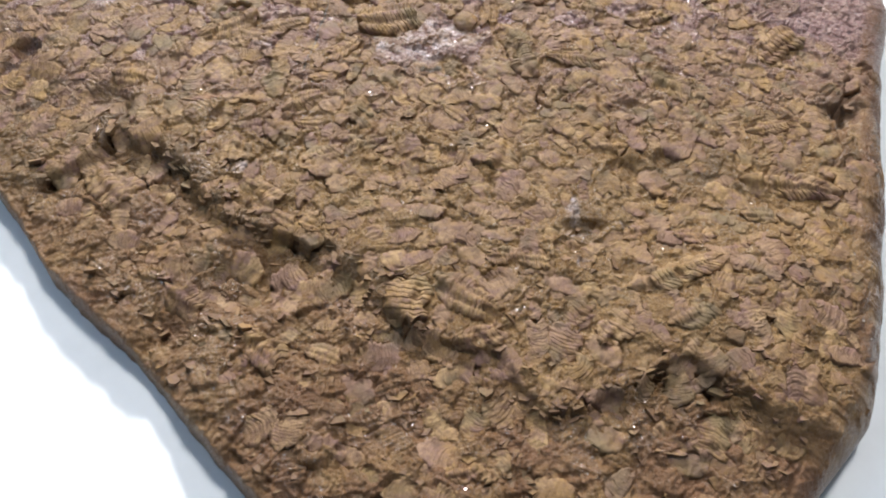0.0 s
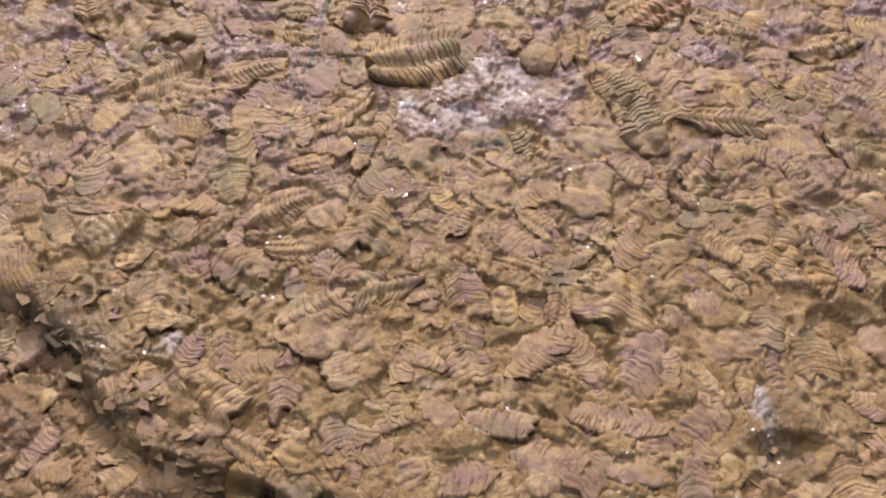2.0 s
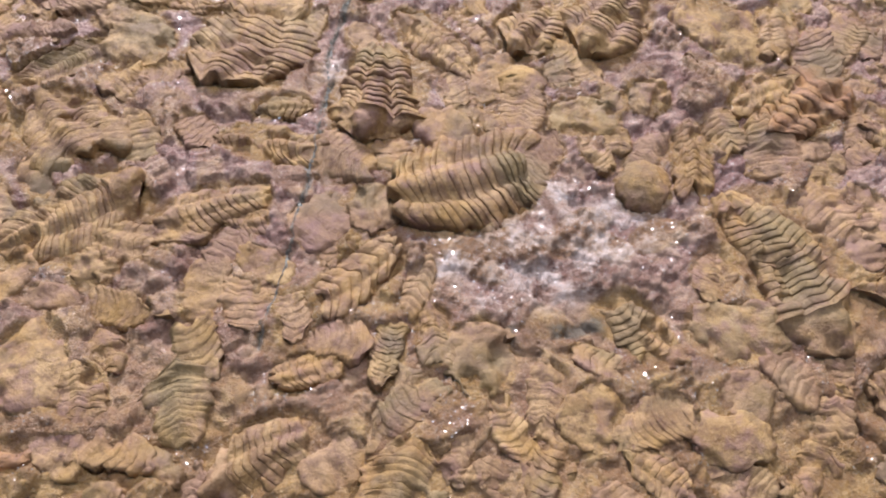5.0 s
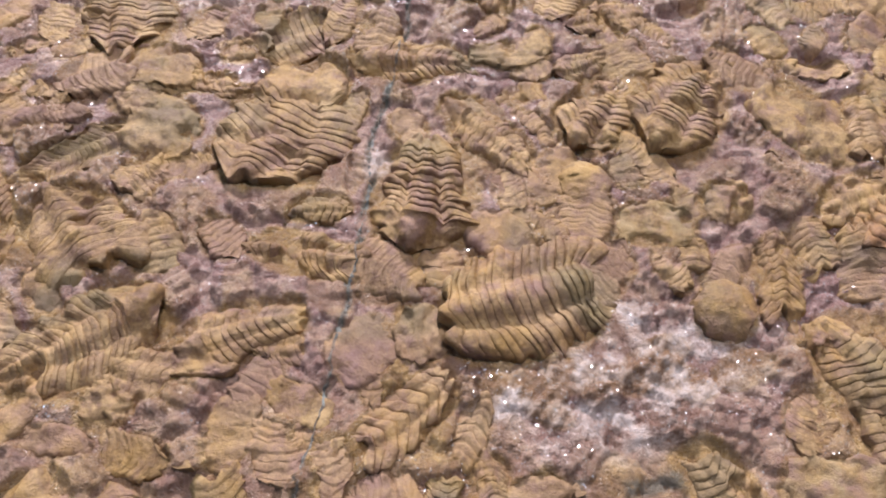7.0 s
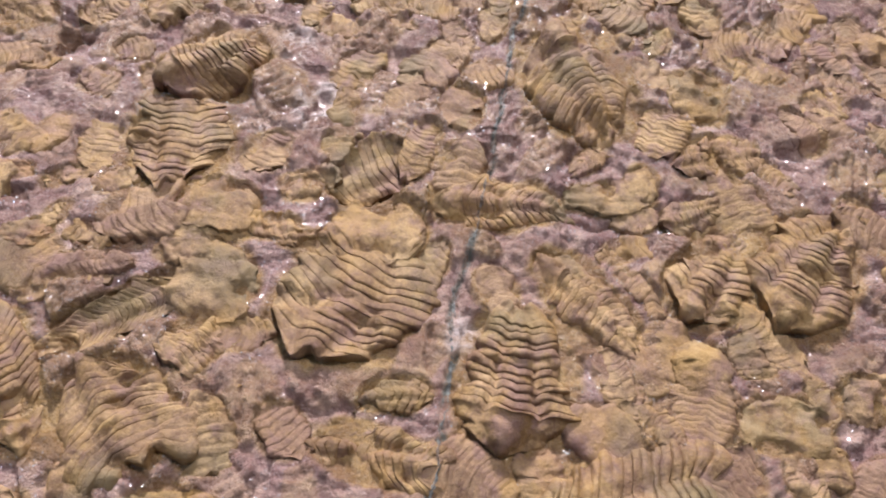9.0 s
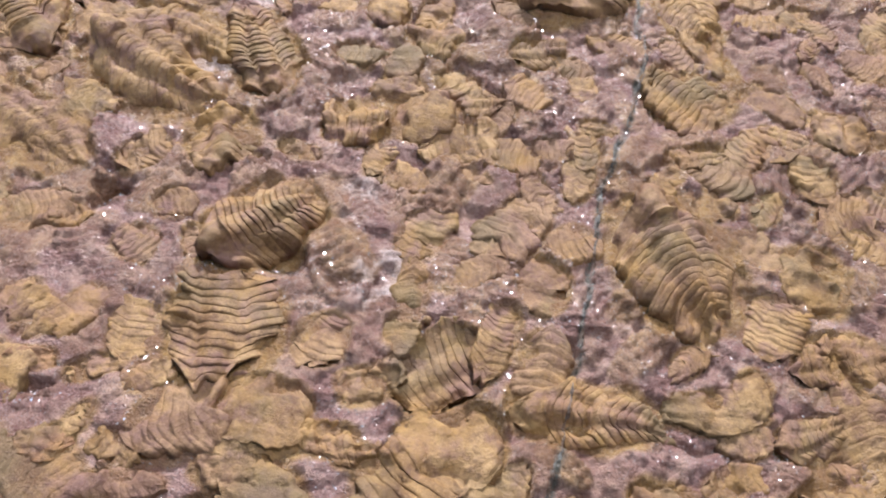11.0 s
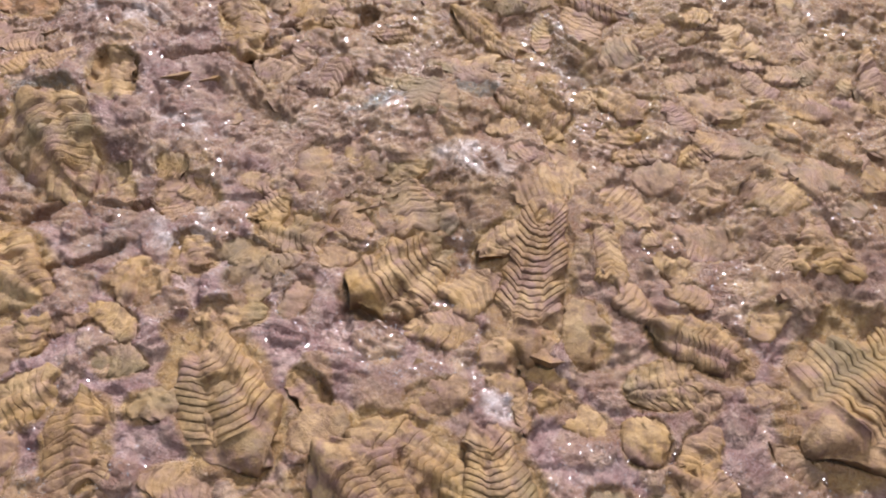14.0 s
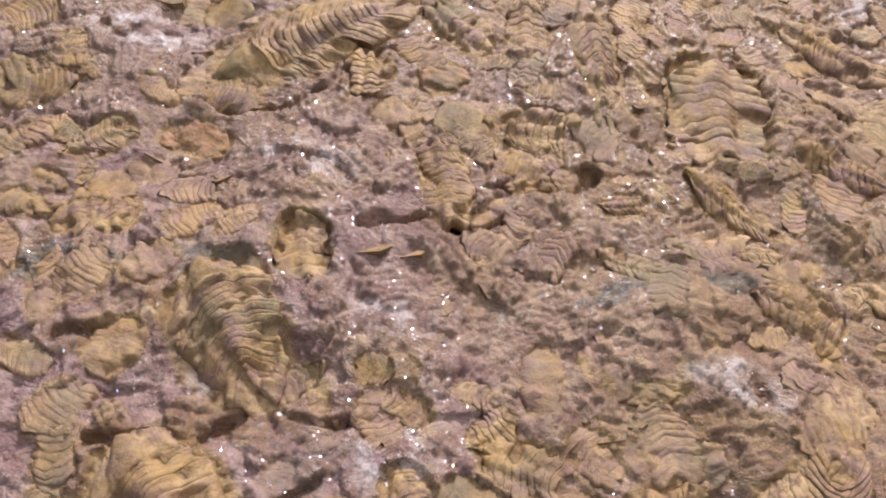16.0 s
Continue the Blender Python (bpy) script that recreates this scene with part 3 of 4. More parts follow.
# broken shell pressed flat into the rock between them
ROUGH = TOP - BASE
rng = np.random.default_rng(7)
for k in range(6500):
    x, y = rng.uniform(-440, 330), rng.uniform(70, 880)
    length, width, a, step = rng.uniform(8, 24), rng.uniform(6, 15), rng.uniform(0, 6.283), rng.uniform(2.1, 3.0)
    high, bow, lean = rng.uniform(0.3, 1.5), rng.uniform(-2.2, 2.2), rng.normal(0, 0.06)
    smooth_one = rng.random() < 0.2
    if not (-330 - 0.9 * max(0, y - 600) < x < 340 - 0.9 * max(0, y - 330)):
        continue
    i, j = int((x - X0) / CELL), int((y - Y0) / CELL)
    if taken[j, i]:
        continue
    w = window(x, y, 0.6 * max(length, width) + 1)
    ca, sa = math.cos(a), math.sin(a)
    u = (GX[w] - x) * ca + (GY[w] - y) * sa
    v = (GY[w] - y) * ca - (GX[w] - x) * sa
    r = np.power(np.abs(2 * u / length) ** 2.4 + np.abs(2 * v / width) ** 2.4, 1 / 2.4) + 0.18 * smooth_noise(GX[w] / 4, GY[w] / 4, 83)
    body = ease(-r, -1.0, -0.93) * (~taken[w])
    s = 2 * v / width
    q = (u + bow * s * s) / step
    f = q - np.floor(q)
    rib = np.power(np.sin(np.pi * f), 0.8) * 0.40 * step * (0 if smooth_one else 1) * (0.4 + 0.6 * ease(smooth_noise(GX[w] / 6, GY[w] / 6, k), -0.5, 0.2))
    shape = BASE[w] + 0.5 * ROUGH[w] + rng.normal(-0.2, 0.45) + high * np.sqrt(np.clip(1 - 0.9 * r * r, 0, 1)) + rib + lean * u + 0.5 - 1.2 * (np.abs(np.abs(s) - 0.36) < 0.09) * (high > 1.2)
    TOP[w] = TOP[w] * (1 - body) + np.maximum(shape, TOP[w] - 1.6) * body
    ochre[w] = np.maximum(ochre[w], body * rng.uniform(0.1, 0.6 if y < 400 else 0.42))

for line, wide, deep in CREVICES:
    d, _ = from_line(GX + 2.5 * smooth_noise(GX / 7, GY / 7, 95), GY + 2.5 * smooth_noise(GX / 7, GY / 7, 96), line)
    vary = 0.35 + 1.0 * ease(smooth_noise(GX / 11, GY / 11, 93), -0.6, 0.7)
    TOP -= deep * ease(-d / vary, -wide, -0.3 * wide) * np.minimum(vary, 1)
    rust = np.maximum(rust, 0.6 * ease(-d, -2.2 * wide, -wide))

vein = ease(-veined, -0.9, -0.3) * ease(smooth_noise(GX / 9, GY / 9, 98) + 0.002 * (GY - 300), -0.45, 0.0)
TOP -= 0.8 * ease(-veined, -1.2, -0.3)
chalk = np.zeros_like(TOP)
for cx, cy, rx, ry, a in ((4, 390, 36, 17, 20), (-30, 384, 9, 4, 30), (4, 408, 8, 5, 0), (-111, 542, 7, 8, 0), (-102, 520, 8, 10, 0), (-265, 682, 13, 7, 0), (-324, 692, 8, 4, 10), (-382, 760, 24, 12, 15),
                           (-304, 724, 20, 8, 0), (89, 220, 5, 4, 0), (-104, 279, 5, 6, 0), (-161, 581, 10, 6, 15), (-153, 613, 8, 5, 0), (-139, 859, 14, 10, 0), (86, 258, 5, 12, 0),
                           (-255, 645, 12, 10, 0), (-172, 690, 14, 6, 0), (-300, 655, 16, 8, 0), (-60, 452, 5, 7, 0)):
    ca, sa = math.cos(radians(a)), math.sin(radians(a))
    w = window(cx, cy, 1.6 * max(rx, ry))
    u, v = (GX[w] - cx) * ca + (GY[w] - cy) * sa, (GY[w] - cy) * ca - (GX[w] - cx) * sa
    chalk[w] = np.maximum(chalk[w], ease(-np.hypot(u / rx, v / ry) + 0.3 * smooth_noise(GX[w] / 6, GY[w] / 6, 99), -1.15, -0.5))
for line, wide in (([(-400, 655), (-361, 668), (-310, 684)], 6), ([(-235, 697), (-193, 716), (-157, 732)], 7), ([(-160, 758), (-130, 772)], 5), ([(-25, 362), (10, 366)], 4)):
    d, _ = from_line(GX + 4 * smooth_noise(GX / 12, GY / 12, 101), GY + 4 * smooth_noise(GX / 12, GY / 12, 102), line)
    vein = np.maximum(vein, 0.7 * ease(-d, -wide, -0.4 * wide) * ease(smooth_noise(GX / 7, GY / 7, 103), -0.3, 0.3))

# shade along the ledge foot is painted in; the patch at (160, 286) is dark rock
dark_and_shade = ease(-ledge_far, -9, -2) * ease(-GX, -60, 40) + ease(-np.hypot(GX - 160, (GY - 286) * 1.3) + 9 * smooth_noise(GX / 12, GY / 12, 120), -34, -16)
# more dark patches, with the shade of the pits put into the colour
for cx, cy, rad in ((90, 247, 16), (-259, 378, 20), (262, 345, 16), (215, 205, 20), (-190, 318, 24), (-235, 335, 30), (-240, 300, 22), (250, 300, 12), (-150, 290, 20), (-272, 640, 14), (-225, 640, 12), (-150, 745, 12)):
    dark_and_shade = np.maximum(dark_and_shade, ease(-np.hypot(GX - cx, GY - cy) + 7 * smooth_noise(GX / 9, GY / 9, 121), -rad, -0.4 * rad))
dark_and_shade = np.clip(dark_and_shade, 0, 1) * 0.8
TOP, INSIDE = rim_height(GX, GY, TOP)
FINE = ease(np.interp(GY, [55, 250, 330, 445, 475, 620, 700, 770, 880, 970], [320, 330, 350, 345, 130, 75, 40, 0, -90, -100]) - GX, 0, 1e-6) * \
    ease(GX - np.interp(GY, [55, 250, 445, 480, 590, 700, 750, 880, 970], [-270, -290, -300, -245, -345, -425, -465, -490, -490]), 0, 1e-6) * (GY < 905)


def sheet(name, step, keep, parent, label):
    """A mesh over the chosen blocks of the relief, at every step-th point."""
    per = BLOCK // step
    jj, ii = np.meshgrid(np.arange(NY * per), np.arange(NX * per), indexing="ij")
    use = keep[jj // per, ii // per]
    jj, ii = jj[use] * step, ii[use] * step
    cols = len(xs)
    quads = np.stack([jj * cols + ii, jj * cols + ii + step, (jj + step) * cols + ii + step, (jj + step) * cols + ii], 1)
    used, index = np.unique(quads, return_inverse=True)
    index = index.reshape(-1)
    me = bpy.data.meshes.new(name)
    me.vertices.add(len(used))
    co = np.stack([GX.ravel()[used], GY.ravel()[used], TOP.ravel()[used]], 1) / 1000
    me.vertices.foreach_set("co", co.astype(np.float32).ravel())
    me.loops.add(len(index))
    me.loops.foreach_set("vertex_index", index.astype(np.int32))
    me.polygons.add(len(quads))
    me.polygons.foreach_set("loop_start", np.arange(0, len(index), 4, dtype=np.int32))
    me.polygons.foreach_set("use_smooth", np.ones(len(quads), bool))
    for key, field in (("ochre", ochre), ("rust", rust), ("chalk", chalk), ("vein", vein), ("dark_and_shade", dark_and_shade)):
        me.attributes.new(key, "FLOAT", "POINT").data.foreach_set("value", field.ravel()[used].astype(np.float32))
    me.update(calc_edges=True)
    me.validate()
    me.materials.append(ROCK)
    ob = new(name, me)
    ob.parent = parent
    return tagged(ob, label)


inner = INSIDE[BLOCK // 2::BLOCK, BLOCK // 2::BLOCK][:NY, :NX] > -8
fine = FINE[BLOCK // 2::BLOCK, BLOCK // 2::BLOCK][:NY, :NX] > 0.5
slab = tagged(new("fossil_rock"), "rough ochre and pink fossil rock lying on a white plinth", "rock")
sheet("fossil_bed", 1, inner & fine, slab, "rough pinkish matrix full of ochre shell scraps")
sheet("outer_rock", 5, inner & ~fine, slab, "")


def mesh_part(name, co, quads, mat, parent, label=""):
    me = bpy.data.meshes.new(name)
    me.from_pydata(co.tolist(), [], quads.tolist())
    me.polygons.foreach_set("use_smooth", np.ones(len(quads), bool))
    me.materials.append(mat)
    ob = new(name, me)
    ob.parent = parent
    return tagged(ob, label)


KINDS = {"whole": ("trilobite_fossil", "TONE trilobite fossil with head and ribbed body in pinkish rock", "trilobite fossil", "trilobites in the rock"),
         "thorax": ("trilobite_fragment", "broken TONE ribbed trilobite trunk set in pinkish rock", "fossil fragment", "ribbed fragments in the rock"),
         "plate": ("shell_plate", "cracked TONE fossil shell plate set in pinkish rock", "fossil shell", "shell plates in the rock"),
         "dome": ("head_shield", "rounded TONE trilobite head shield bulging from the rock", "fossil head", "head shields in the rock")}


def outline_width(kind, u):
    if kind == "whole":
        head = np.sqrt(np.clip(1 - ((u - 0.40) / 0.60) ** 2, 0, 1)) ** 0.8
        body = 0.93 - 0.45 * np.clip((0.40 - u) / 1.25, 0, 1) ** 1.5
        tail = np.sqrt(np.clip(1 - ((-0.6 - u) / 0.4) ** 2, 0, 1))
        return np.where(u > 0.40, head, np.where(u < -0.6, body * tail, body))
    if kind == "thorax":
        return np.power(np.clip(1 - np.abs(u) ** 5, 0, 1), 0.4) * (0.96 - 0.13 * u)
    return np.power(np.clip(1 - np.abs(u) ** 2.3, 0, 1), 0.45)


def ridges(lo, hi, n, coarse=False):
    """Rows across n body segments, closest where each one drops to the next."""
    one = np.array([0.0, 0.12, 0.4, 0.7, 0.88] if coarse else [0.0, 0.09, 0.2, 0.42, 0.64, 0.83, 0.93])
    return np.append(lo + (hi - lo) * (np.arange(n)[:, None] + one).ravel() / n, hi)


def fossil_surface(spec, number, across):
    """The points of one fossil in metres, row by row, where its pieces part, and their names."""
    kind, x, y, length, width, angle, n, h, sink, tone = spec
    ca, sa = math.cos(radians(angle)), math.sin(radians(angle))
    lo, hi = {"whole": (-0.80, 0.52), "thorax": (-0.96, 0.96)}.get(kind, (0, 0))
    coarse = across < 20
    per = 5 if coarse else 7
    if kind == "whole":
        rows = np.concatenate([np.linspace(-0.995, lo, 8)[:-1], ridges(lo, hi, n, coarse), np.linspace(hi, 0.995, 15)[1:]])
        cuts = [0, 7] + [7 + per * k for k in range(1, n + 1)] + [len(rows) - 1]
        names = ["tail_shield"] + ["body_segment"] * n + ["head_shield"]
    elif kind == "thorax":
        rows = ridges(lo, hi, n, coarse)
        cuts, names = [per * k for k in range(n + 1)], ["body_segment"] * n
    else:
        rows = np.linspace(-0.995, 0.995, 25)
        cuts, names = [0, 24], [KINDS[kind][0]]
    s = np.sin(np.linspace(-1, 1, across) * np.pi / 2 * 0.98) / math.sin(np.pi / 2 * 0.98)
    U, S = np.meshgrid(rows, s, indexing="ij")
    W = outline_width(kind, U)
    W = W * (0.95 + 0.20 * smooth_noise(U * 2.3 + 3 * number, np.sign(S) * 1.5, 300 + number) + 0.16 * smooth_noise(U * 9 + number, np.sign(S) * 2.5, 320 + number))
    bow = (0.15 if kind in ("whole", "thorax") else 0.0) * (1 + 0.6 * math.sin(number * 1.7))
    bend = 0.10 * math.sin(number * 2.3)
    A = np.abs(S)
    z = 0.085 * width * np.power(np.clip(1 - A ** 2.2, 0, 1), 0.7) * (0.8 if kind == "thorax" else 1.0)
    if kind in ("whole", "thorax"):
        axis = (0.35 + 0.07 * U) if kind == "whole" else 0.33
        z += 0.066 * width * np.sqrt(np.clip(1 - (A / axis) ** 2, 0, 1)) - 0.05 * width * np.exp(-((A - axis - 0.02) / 0.07) ** 2)
        z += 0.032 * width * np.sqrt(np.clip(1 - ((A - 0.66) / 0.31) ** 2, 0, 1))
        step = (hi - lo) * length / 2 / n
        f = np.clip((U - lo) / (hi - lo), 0, 1) * n
        f = f - np.floor(f)
        worn = (0.55 if number < 300 and length > 24 else 0.3) + 0.6 * ease(smooth_noise(U * 3 + number, S * 2, 700 + number) + 0.5 * smooth_noise(U * 8, S * 5, 750 + number), -0.6, 0.2)
        on = ((U >= lo) & (U <= hi)) * worn
        z += (on * (1 - 0.45 * np.exp(-((A - axis - 0.02) / 0.06) ** 2))) * step * (0.26 if number < 300 else 0.5) * (np.power(np.minimum(1, np.minimum(f, (1 - f) * 1.6) / 0.24), 0.75) * (0.6 + 0.4 * f) * (1 + 0.35 * np.sin(np.floor((U - lo) / (hi - lo) * n + 1e-6) * 2.9 + number))) * (1 - 0.35 * A ** 3)
    if kind == "whole":
        z *= 1 - 0.45 * ease(-U, 0.55, 1.0)
        crown = np.clip(1 - ((U - 0.68) / 0.26) ** 2 - (S / 0.5) ** 2, 0, 1)
        z = np.where(U > 0.52, z * 0.75, z) + 0.085 * width * np.sqrt(crown) * (U > 0.50)
        z -= 0.05 * width * ease(A, 0.8, 0.97) * (U > 0.52)
    if kind == "dome":
        z = 0.21 * width * np.sqrt(np.clip(1 - 0.97 * (U ** 2 + 0.8 * S ** 2 * W ** 2), 0.02, 1))
    if kind == "plate":
        z = 0.09 * width * np.sqrt(np.clip(1 - 0.9 * (U ** 2 + 0.5 * S ** 2), 0, 1)) + 0.02 * width * np.sin(9 * U + 3 * S * S)
    z *= min(0.9 * h, 0.2 + 0.7 * h) * (1.0 if number < 300 else 0.6)
    back = np.clip(A - 0.33, 0, 1)
    X = (U - bow * (1.2 * back + 0.8 * back * back) + 0.05 * np.exp(-(S / 0.22) ** 2) * (kind in ("whole", "thorax"))) * length / 2
    X = X + 0.45 * smooth_noise(U * 11, S * 2.2, 800 + number) + 0.5 * smooth_noise(U * 3, S * 3.5, 820 + number)
    Y = (S * W) * width / 2 + bend * length * U * U * 0.6
    if kind == "thorax" and not sink:
        X = X + (0.10 * np.sign(U) * ease(np.abs(U), 0.5, 1.0) * smooth_noise(S * 2.6 + np.sign(U) * 3, np.full_like(S, number * 1.37), 840)) * length
    if sink:
        z = 0.8 * z - min(0.17 * width, 4.0) * (1 - A ** 5) * (1 - np.abs(U) ** 8) - 0.3
    wx, wy = x + X * ca - Y * sa, y + X * sa + Y * ca
    lean = 0.05 * width * (math.sin(number * 3.1) * S + math.cos(number * 1.3) * U)
    rough = 1.3 if kind == "plate" else np.where((U > hi) | (U < lo), 0.9, 0.35) if kind == "whole" else 0.45
    chip = rough * (0.55 * flakes(wx, wy, 4.2, 400, 1.1) + 0.35 * flakes(wx, wy, 2.2, 405, 1.1) + 0.2 * fractal(wx, wy, 3.0, 2, 430))
    chip = chip - (2.2 if number < 300 else 1.5) * ease(smooth_noise(wx / 7.5, wy / 7.5, 440) + 0.5 * smooth_noise(wx / 3, wy / 3, 441) + 0.35 * (A - 0.6), 0.28, 0.55) * (0.5 if h > 1.35 or number >= 300 and h > 1.2 else 1.0)
    ground = base_height(wx, wy)
    z = ground + z + lean + (0.15 if number < 300 else 0.25) + chip
    # edges turn down into the rock
    rim = -0.6 if sink else -3.5
    z[:, 0], z[:, -1] = ground[:, 0] + rim, ground[:, -1] + rim
    z[0, :], z[-1, :] = ground[0, :] + rim, ground[-1, :] + rim
    return np.stack([wx, wy, z], -1) / 1000, cuts, names


def grid_quads(rows, cols):
    r, c = np.meshgrid(np.arange(rows - 1), np.arange(cols - 1), indexing="ij")
    q = (r * cols + c).ravel()
    return np.stack([q, q + cols, q + cols + 1, q + 1], 1)[:, ::-1]


def build_fossil(spec, number):
    kind, x, y, length, width, angle, n, h, sink, tone = spec
    P, cuts, names = fossil_surface(spec, number, 23)
    cols = P.shape[1]
    mat = SHELL[tone]
    top = None
    name, label, category, group = KINDS[kind]
    label = label.replace("TONE", ("hollow ochre" if sink else "ochre", "orange", "pale yellow")[tone])
    if len(names) > 1:
        top = tagged(new(name), label, category, group)
    for k, piece in enumerate(names):
        co = P[cuts[k]:cuts[k + 1] + 1]
        quads = grid_quads(len(co), cols)
        if top:
            mesh_part(piece, co.reshape(-1, 3), quads, mat, top)
        else:
            tagged(mesh_part(name, co.reshape(-1, 3), quads, mat, None), label, category, group)


for number, spec in enumerate(FOSSILS):
    build_fossil(spec, number)

points, quads, start = [], [], 0
for number, spec in enumerate(SCRAPS):
    P, _, _ = fossil_surface(spec, 300 + number, 9)
    points.append(P.reshape(-1, 3))
    quads.append(grid_quads(P.shape[0], P.shape[1]) + start)
    start += len(points[-1])
tagged(mesh_part("shell_rubble", np.concatenate(points), np.concatenate(quads), SHELL_RUBBLE, slab, "small broken ribbed shells crowding the rock"), kind="stuff")

# ---- angular shards of split rock, crowded towards the slab's front ----
rng = np.random.default_rng(23)
count = 40000
fx, fy = rng.uniform(-440, 325, count), rng.uniform(75, 885, count)
fi, fj = ((fx - X0) / CELL).astype(int), ((fy - Y0) / CELL).astype(int)
chance = 0.01 + 0.4 * ease(-fy, -270, -200) + 0.6 * ease(-from_line(fx, fy, LEDGE)[0], -26, -8) + 0.05 * ease(fy, 600, 680)
good = (rng.random(count) < chance) & (FINE[fj, fi] > 0.5) & (EDGE[fj, fi] > 9) & (~taken[fj, fi]) & (side_face[fj, fi] < 0.3) & (veined[fj, fi] > 3)
fx, fy, fz = fx[good], fy[good], TOP[fj, fi][good]
m = len(fx)
radius = rng.uniform(2.2, 6.5, m)
turn, longer = rng.normal(0, 0.7, m), rng.uniform(0.35, 0.8, m)
lean = rng.normal(0, 0.26, (2, m))
lean[1] -= 0.16
ring = []
for k in range(6):
    t = 6.283 * k / 6 + rng.uniform(-0.4, 0.4, m)
    r = radius * rng.uniform(0.65, 1.2, m)
    u, v = r * np.cos(t), longer * r * np.sin(t)
    ring.append((u * np.cos(turn) - v * np.sin(turn), u * np.sin(turn) + v * np.cos(turn)))
lift = rng.uniform(-1.9, -0.5, m)
tops = [np.stack([fx + u, fy + v, fz + lift + lean[0] * u + lean[1] * v], 1) for u, v in ring]
feet = [p + np.stack([0.12 * u, 0.12 * v, np.full(m, -2.2)], 1) for p, (u, v) in zip(tops, ring)]
co = np.stack(tops + feet, 1).reshape(-1, 3) / 1000
faces = []
for o in range(0, 12 * m, 12):
    faces.append(tuple(range(o, o + 6)))
    faces += [(o + k, o + 6 + k, o + 6 + (k + 1) % 6, o + (k + 1) % 6) for k in range(6)]
me = bpy.data.meshes.new("rock_shards")
me.from_pydata(co.tolist(), [], faces)
me.materials.append(SHARD)
shards = tagged(new("shard_rubble", me), "angular brown shards of split rock", kind="stuff")
shards.parent = slab

# ---- the thin mineral vein that runs across shells and rock alike ----
bpy.context.view_layer.update()
depsgraph = bpy.context.evaluated_depsgraph_get()
left, right = [], []
path = [Vector((*p, 0)) for p in VEIN]
for a, c in zip(path, path[1:]):
    along = (c - a).normalized()
    steps = max(int((c - a).length / 0.6), 1)
    for k in range(steps):
        p = a + (c - a) * k / steps
        jig = 1.3 * noise.noise(p * 0.16) + 0.5 * noise.noise(p * 0.7)
        wide = max(0.15, 0.72 + 0.5 * noise.noise(p * 0.11 + Vector((7, 0, 0))) + 0.35 * noise.noise(p * 0.9))
        for store, off in ((left, jig - wide), (right, jig + wide)):
            q = Vector((p.x - along.y * off, p.y + along.x * off, 0)) / 1000
            hit, place, _, _, _, _ = scene.ray_cast(depsgraph, Vector((q.x, q.y, 0.06)), Vector((0, 0, -1)))
            store.append((q.x, q.y, place.z + 0.0002))
rows = np.stack([np.array(left), (np.array(left) + np.array(right)) / 2 + [0, 0, 0.0003], np.array(right)], 1)
rows[:, 0, 2] -= 0.0009
rows[:, 2, 2] -= 0.0009
mesh_part("mineral_vein", rows.reshape(-1, 3), grid_quads(len(rows), 3), VEIN_STONE, slab, "thin grey-green mineral vein")

# ---- tiny mica flakes that catch the lamps ----
count = 520000
cx, cy = rng.uniform(-440, 320, count), rng.uniform(80, 880, count)
ci, cj = ((cx - X0) / CELL).astype(int), ((cy - Y0) / CELL).astype(int)
patch = smooth_noise(cx / 26, cy / 26, 210) + 0.6 * smooth_noise(cx / 9, cy / 9, 211) + 0.8 * chalk[cj, ci] - 0.9 * ochre[cj, ci]
good = (patch > -0.45) & (FINE[cj, ci] > 0.5) & (INSIDE[cj, ci] > 12) & (taken[cj, ci] == 0)
cx, cy, cz = cx[good], cy[good], TOP[cj, ci][good]
m = len(cx)
spin, lift = rng.uniform(0, 6.283, m), rng.normal(0, 0.22, (2, m))
size = rng.uniform(0.06, 0.17, m) * (1 + 0.8 * (rng.random(m) < 0.08))
normal = np.stack([lift[0], lift[1], np.ones(m)], 1)
normal /= np.linalg.norm(normal, axis=1)[:, None]
side_a = np.stack([np.cos(spin), np.sin(spin), np.zeros(m)], 1)
side_a -= normal * (side_a * normal).sum(1)[:, None]
side_b = np.cross(normal, side_a)
centre = np.stack([cx, cy, cz + 0.18], 1)
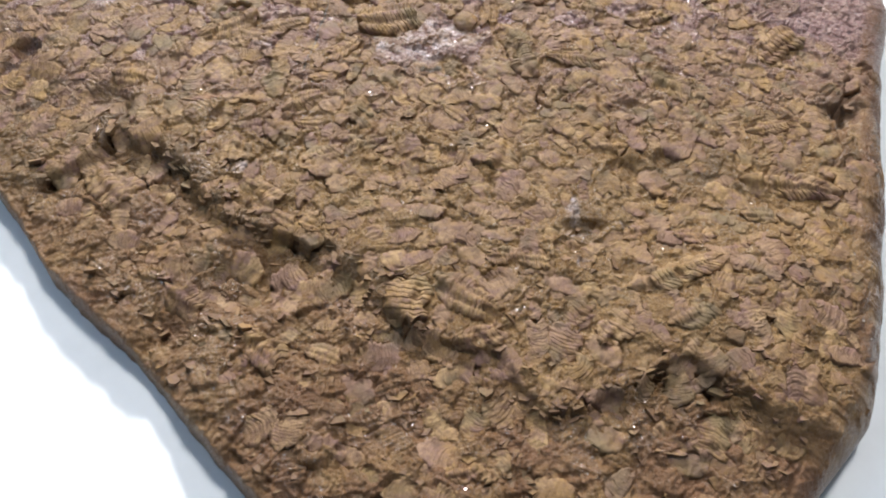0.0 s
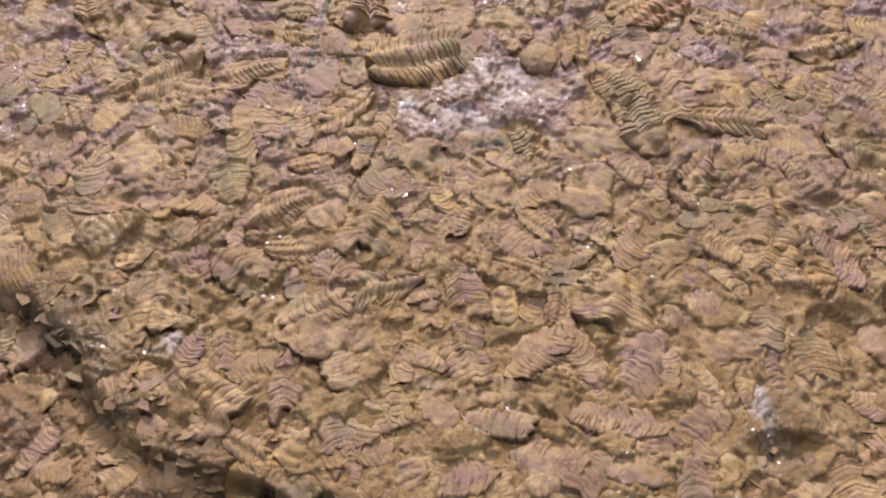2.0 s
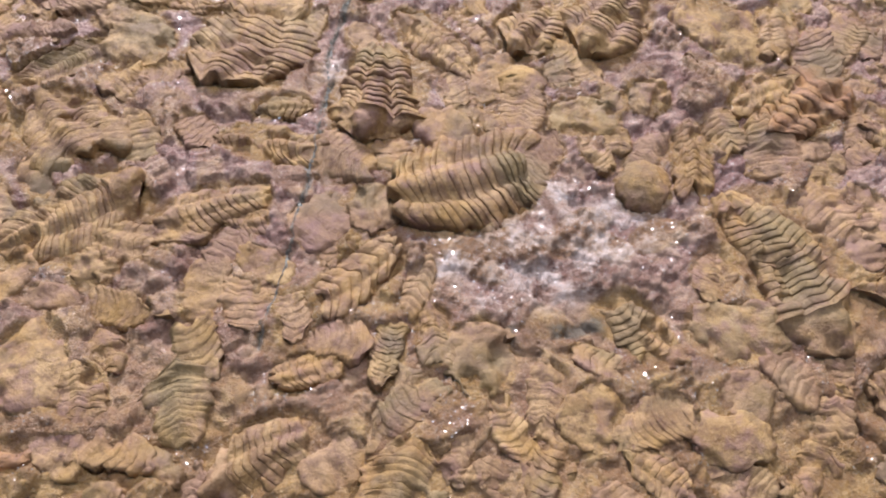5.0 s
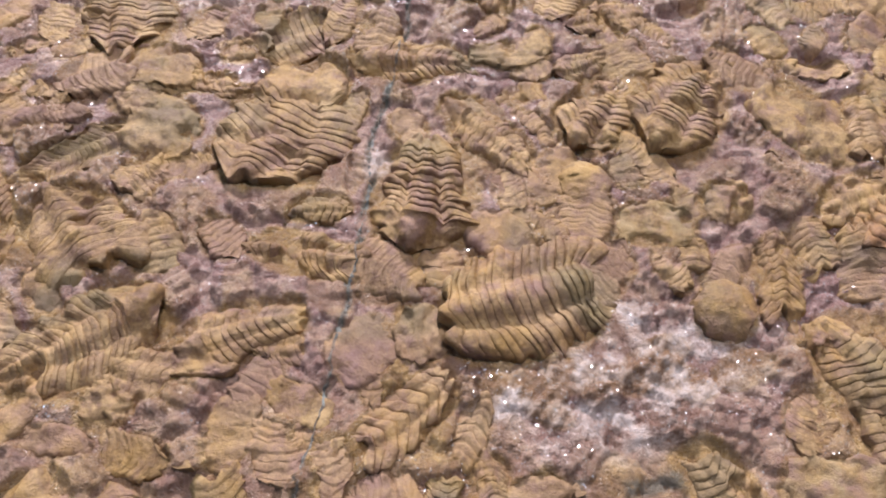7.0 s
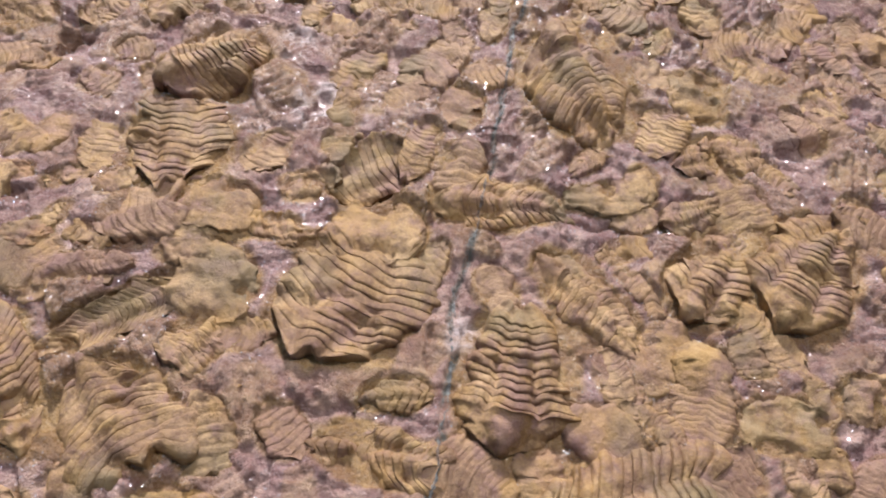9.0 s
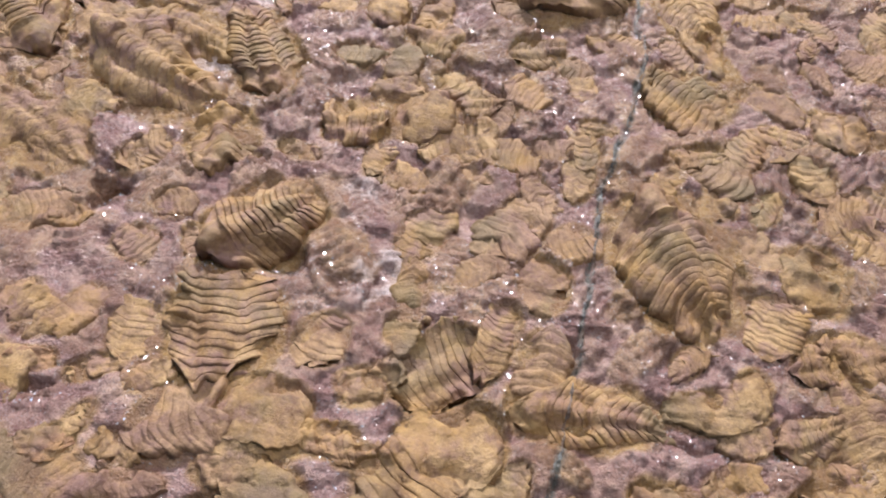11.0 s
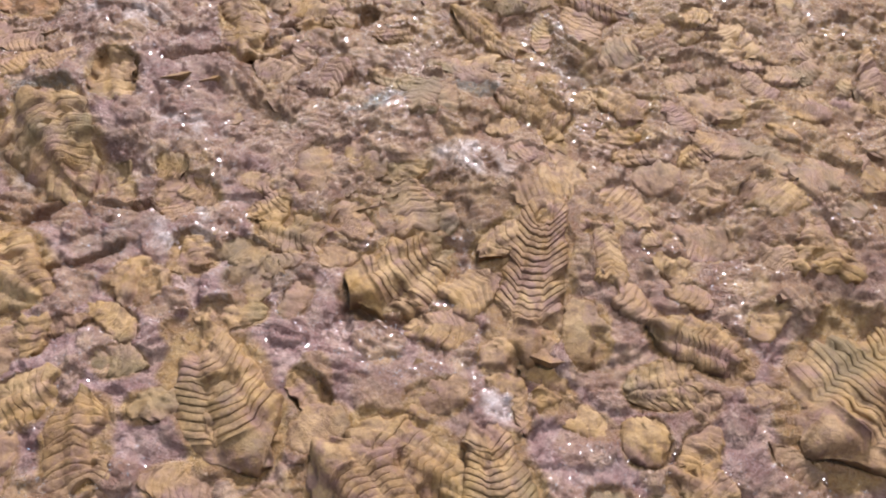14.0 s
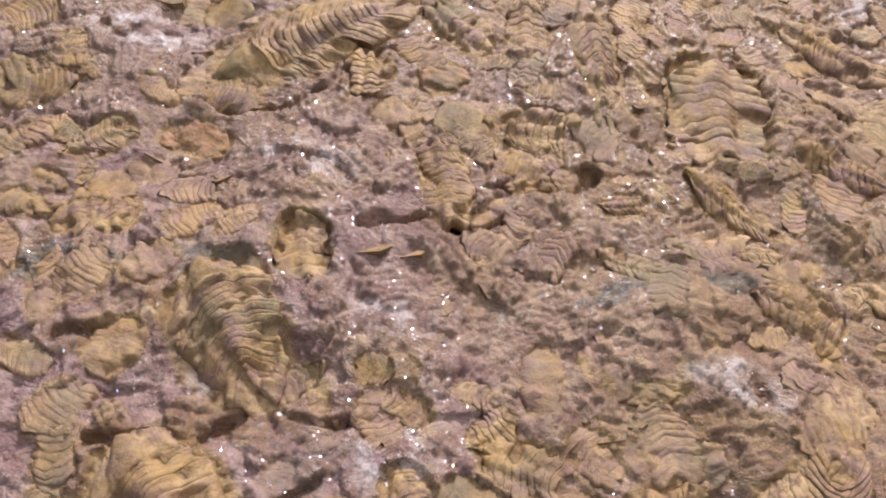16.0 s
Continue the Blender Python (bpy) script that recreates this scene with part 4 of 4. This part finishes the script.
corners = [centre + size[:, None] * (a * side_a + b * side_b) for a, b in ((1, 0), (0.1, 0.9), (-1, 0.1), (0, -0.8))]
co = np.stack(corners, 1).reshape(-1, 3) / 1000
faces = np.arange(4 * m).reshape(-1, 4).tolist()
me = bpy.data.meshes.new("mica_glitter")
me.from_pydata(co.tolist(), [], faces)
me.materials.append(CRYSTAL)
crystals = tagged(new("mica_glitter", me), "tiny glittering mica flakes in the rock", kind="stuff")
crystals.parent = slab


# ---- the white board under the slab, and the gallery round it ----
def box(name, x0, x1, y0, y1, z0, z1, mat, bevel=0.0):
    bm = bmesh.new()
    bmesh.ops.create_cube(bm, size=1)
    for v in bm.verts:
        v.co = ((x0 + x1) / 2 + v.co.x * (x1 - x0), (y0 + y1) / 2 + v.co.y * (y1 - y0), (z0 + z1) / 2 + v.co.z * (z1 - z0))
    if bevel:
        bmesh.ops.bevel(bm, geom=bm.edges[:], offset=bevel, segments=3, affect="EDGES")
    me = bpy.data.meshes.new(name)
    bm.to_mesh(me)
    bm.free()
    me.materials.append(mat)
    return new(name, me)


plinth = tagged(new("display_plinth"), "plain white painted plinth carrying the fossil slab", "plinth")
for piece in (box("top_board", -0.95, 0.75, -0.12, 1.25, TABLE / 1000 - 0.03, TABLE / 1000, BOARD, 0.006),
              box("plinth_body", -0.93, 0.73, -0.10, 1.23, -0.95, TABLE / 1000 - 0.03, BOARD, 0.004)):
    piece.parent = plinth
for name, dims, mat in (("floor", (-2.6, 2.6, -2.4, 3.2, -1.05, -0.95), FLOORING), ("ceiling", (-2.6, 2.6, -2.4, 3.2, 1.75, 1.85), PAINT),
                        ("wall_north", (-2.6, 2.6, 3.2, 3.3, -1.05, 1.85), PAINT), ("wall_south", (-2.6, 2.6, -2.5, -2.4, -1.05, 1.85), PAINT),
                        ("wall_east", (2.6, 2.7, -2.5, 3.3, -1.05, 1.85), PAINT), ("wall_west", (-2.7, -2.6, -2.5, 3.3, -1.05, 1.85), PAINT)):
    tagged(box(name, *dims, mat), "plain gallery " + name.split("_")[0], name.split("_")[0], kind="structure")
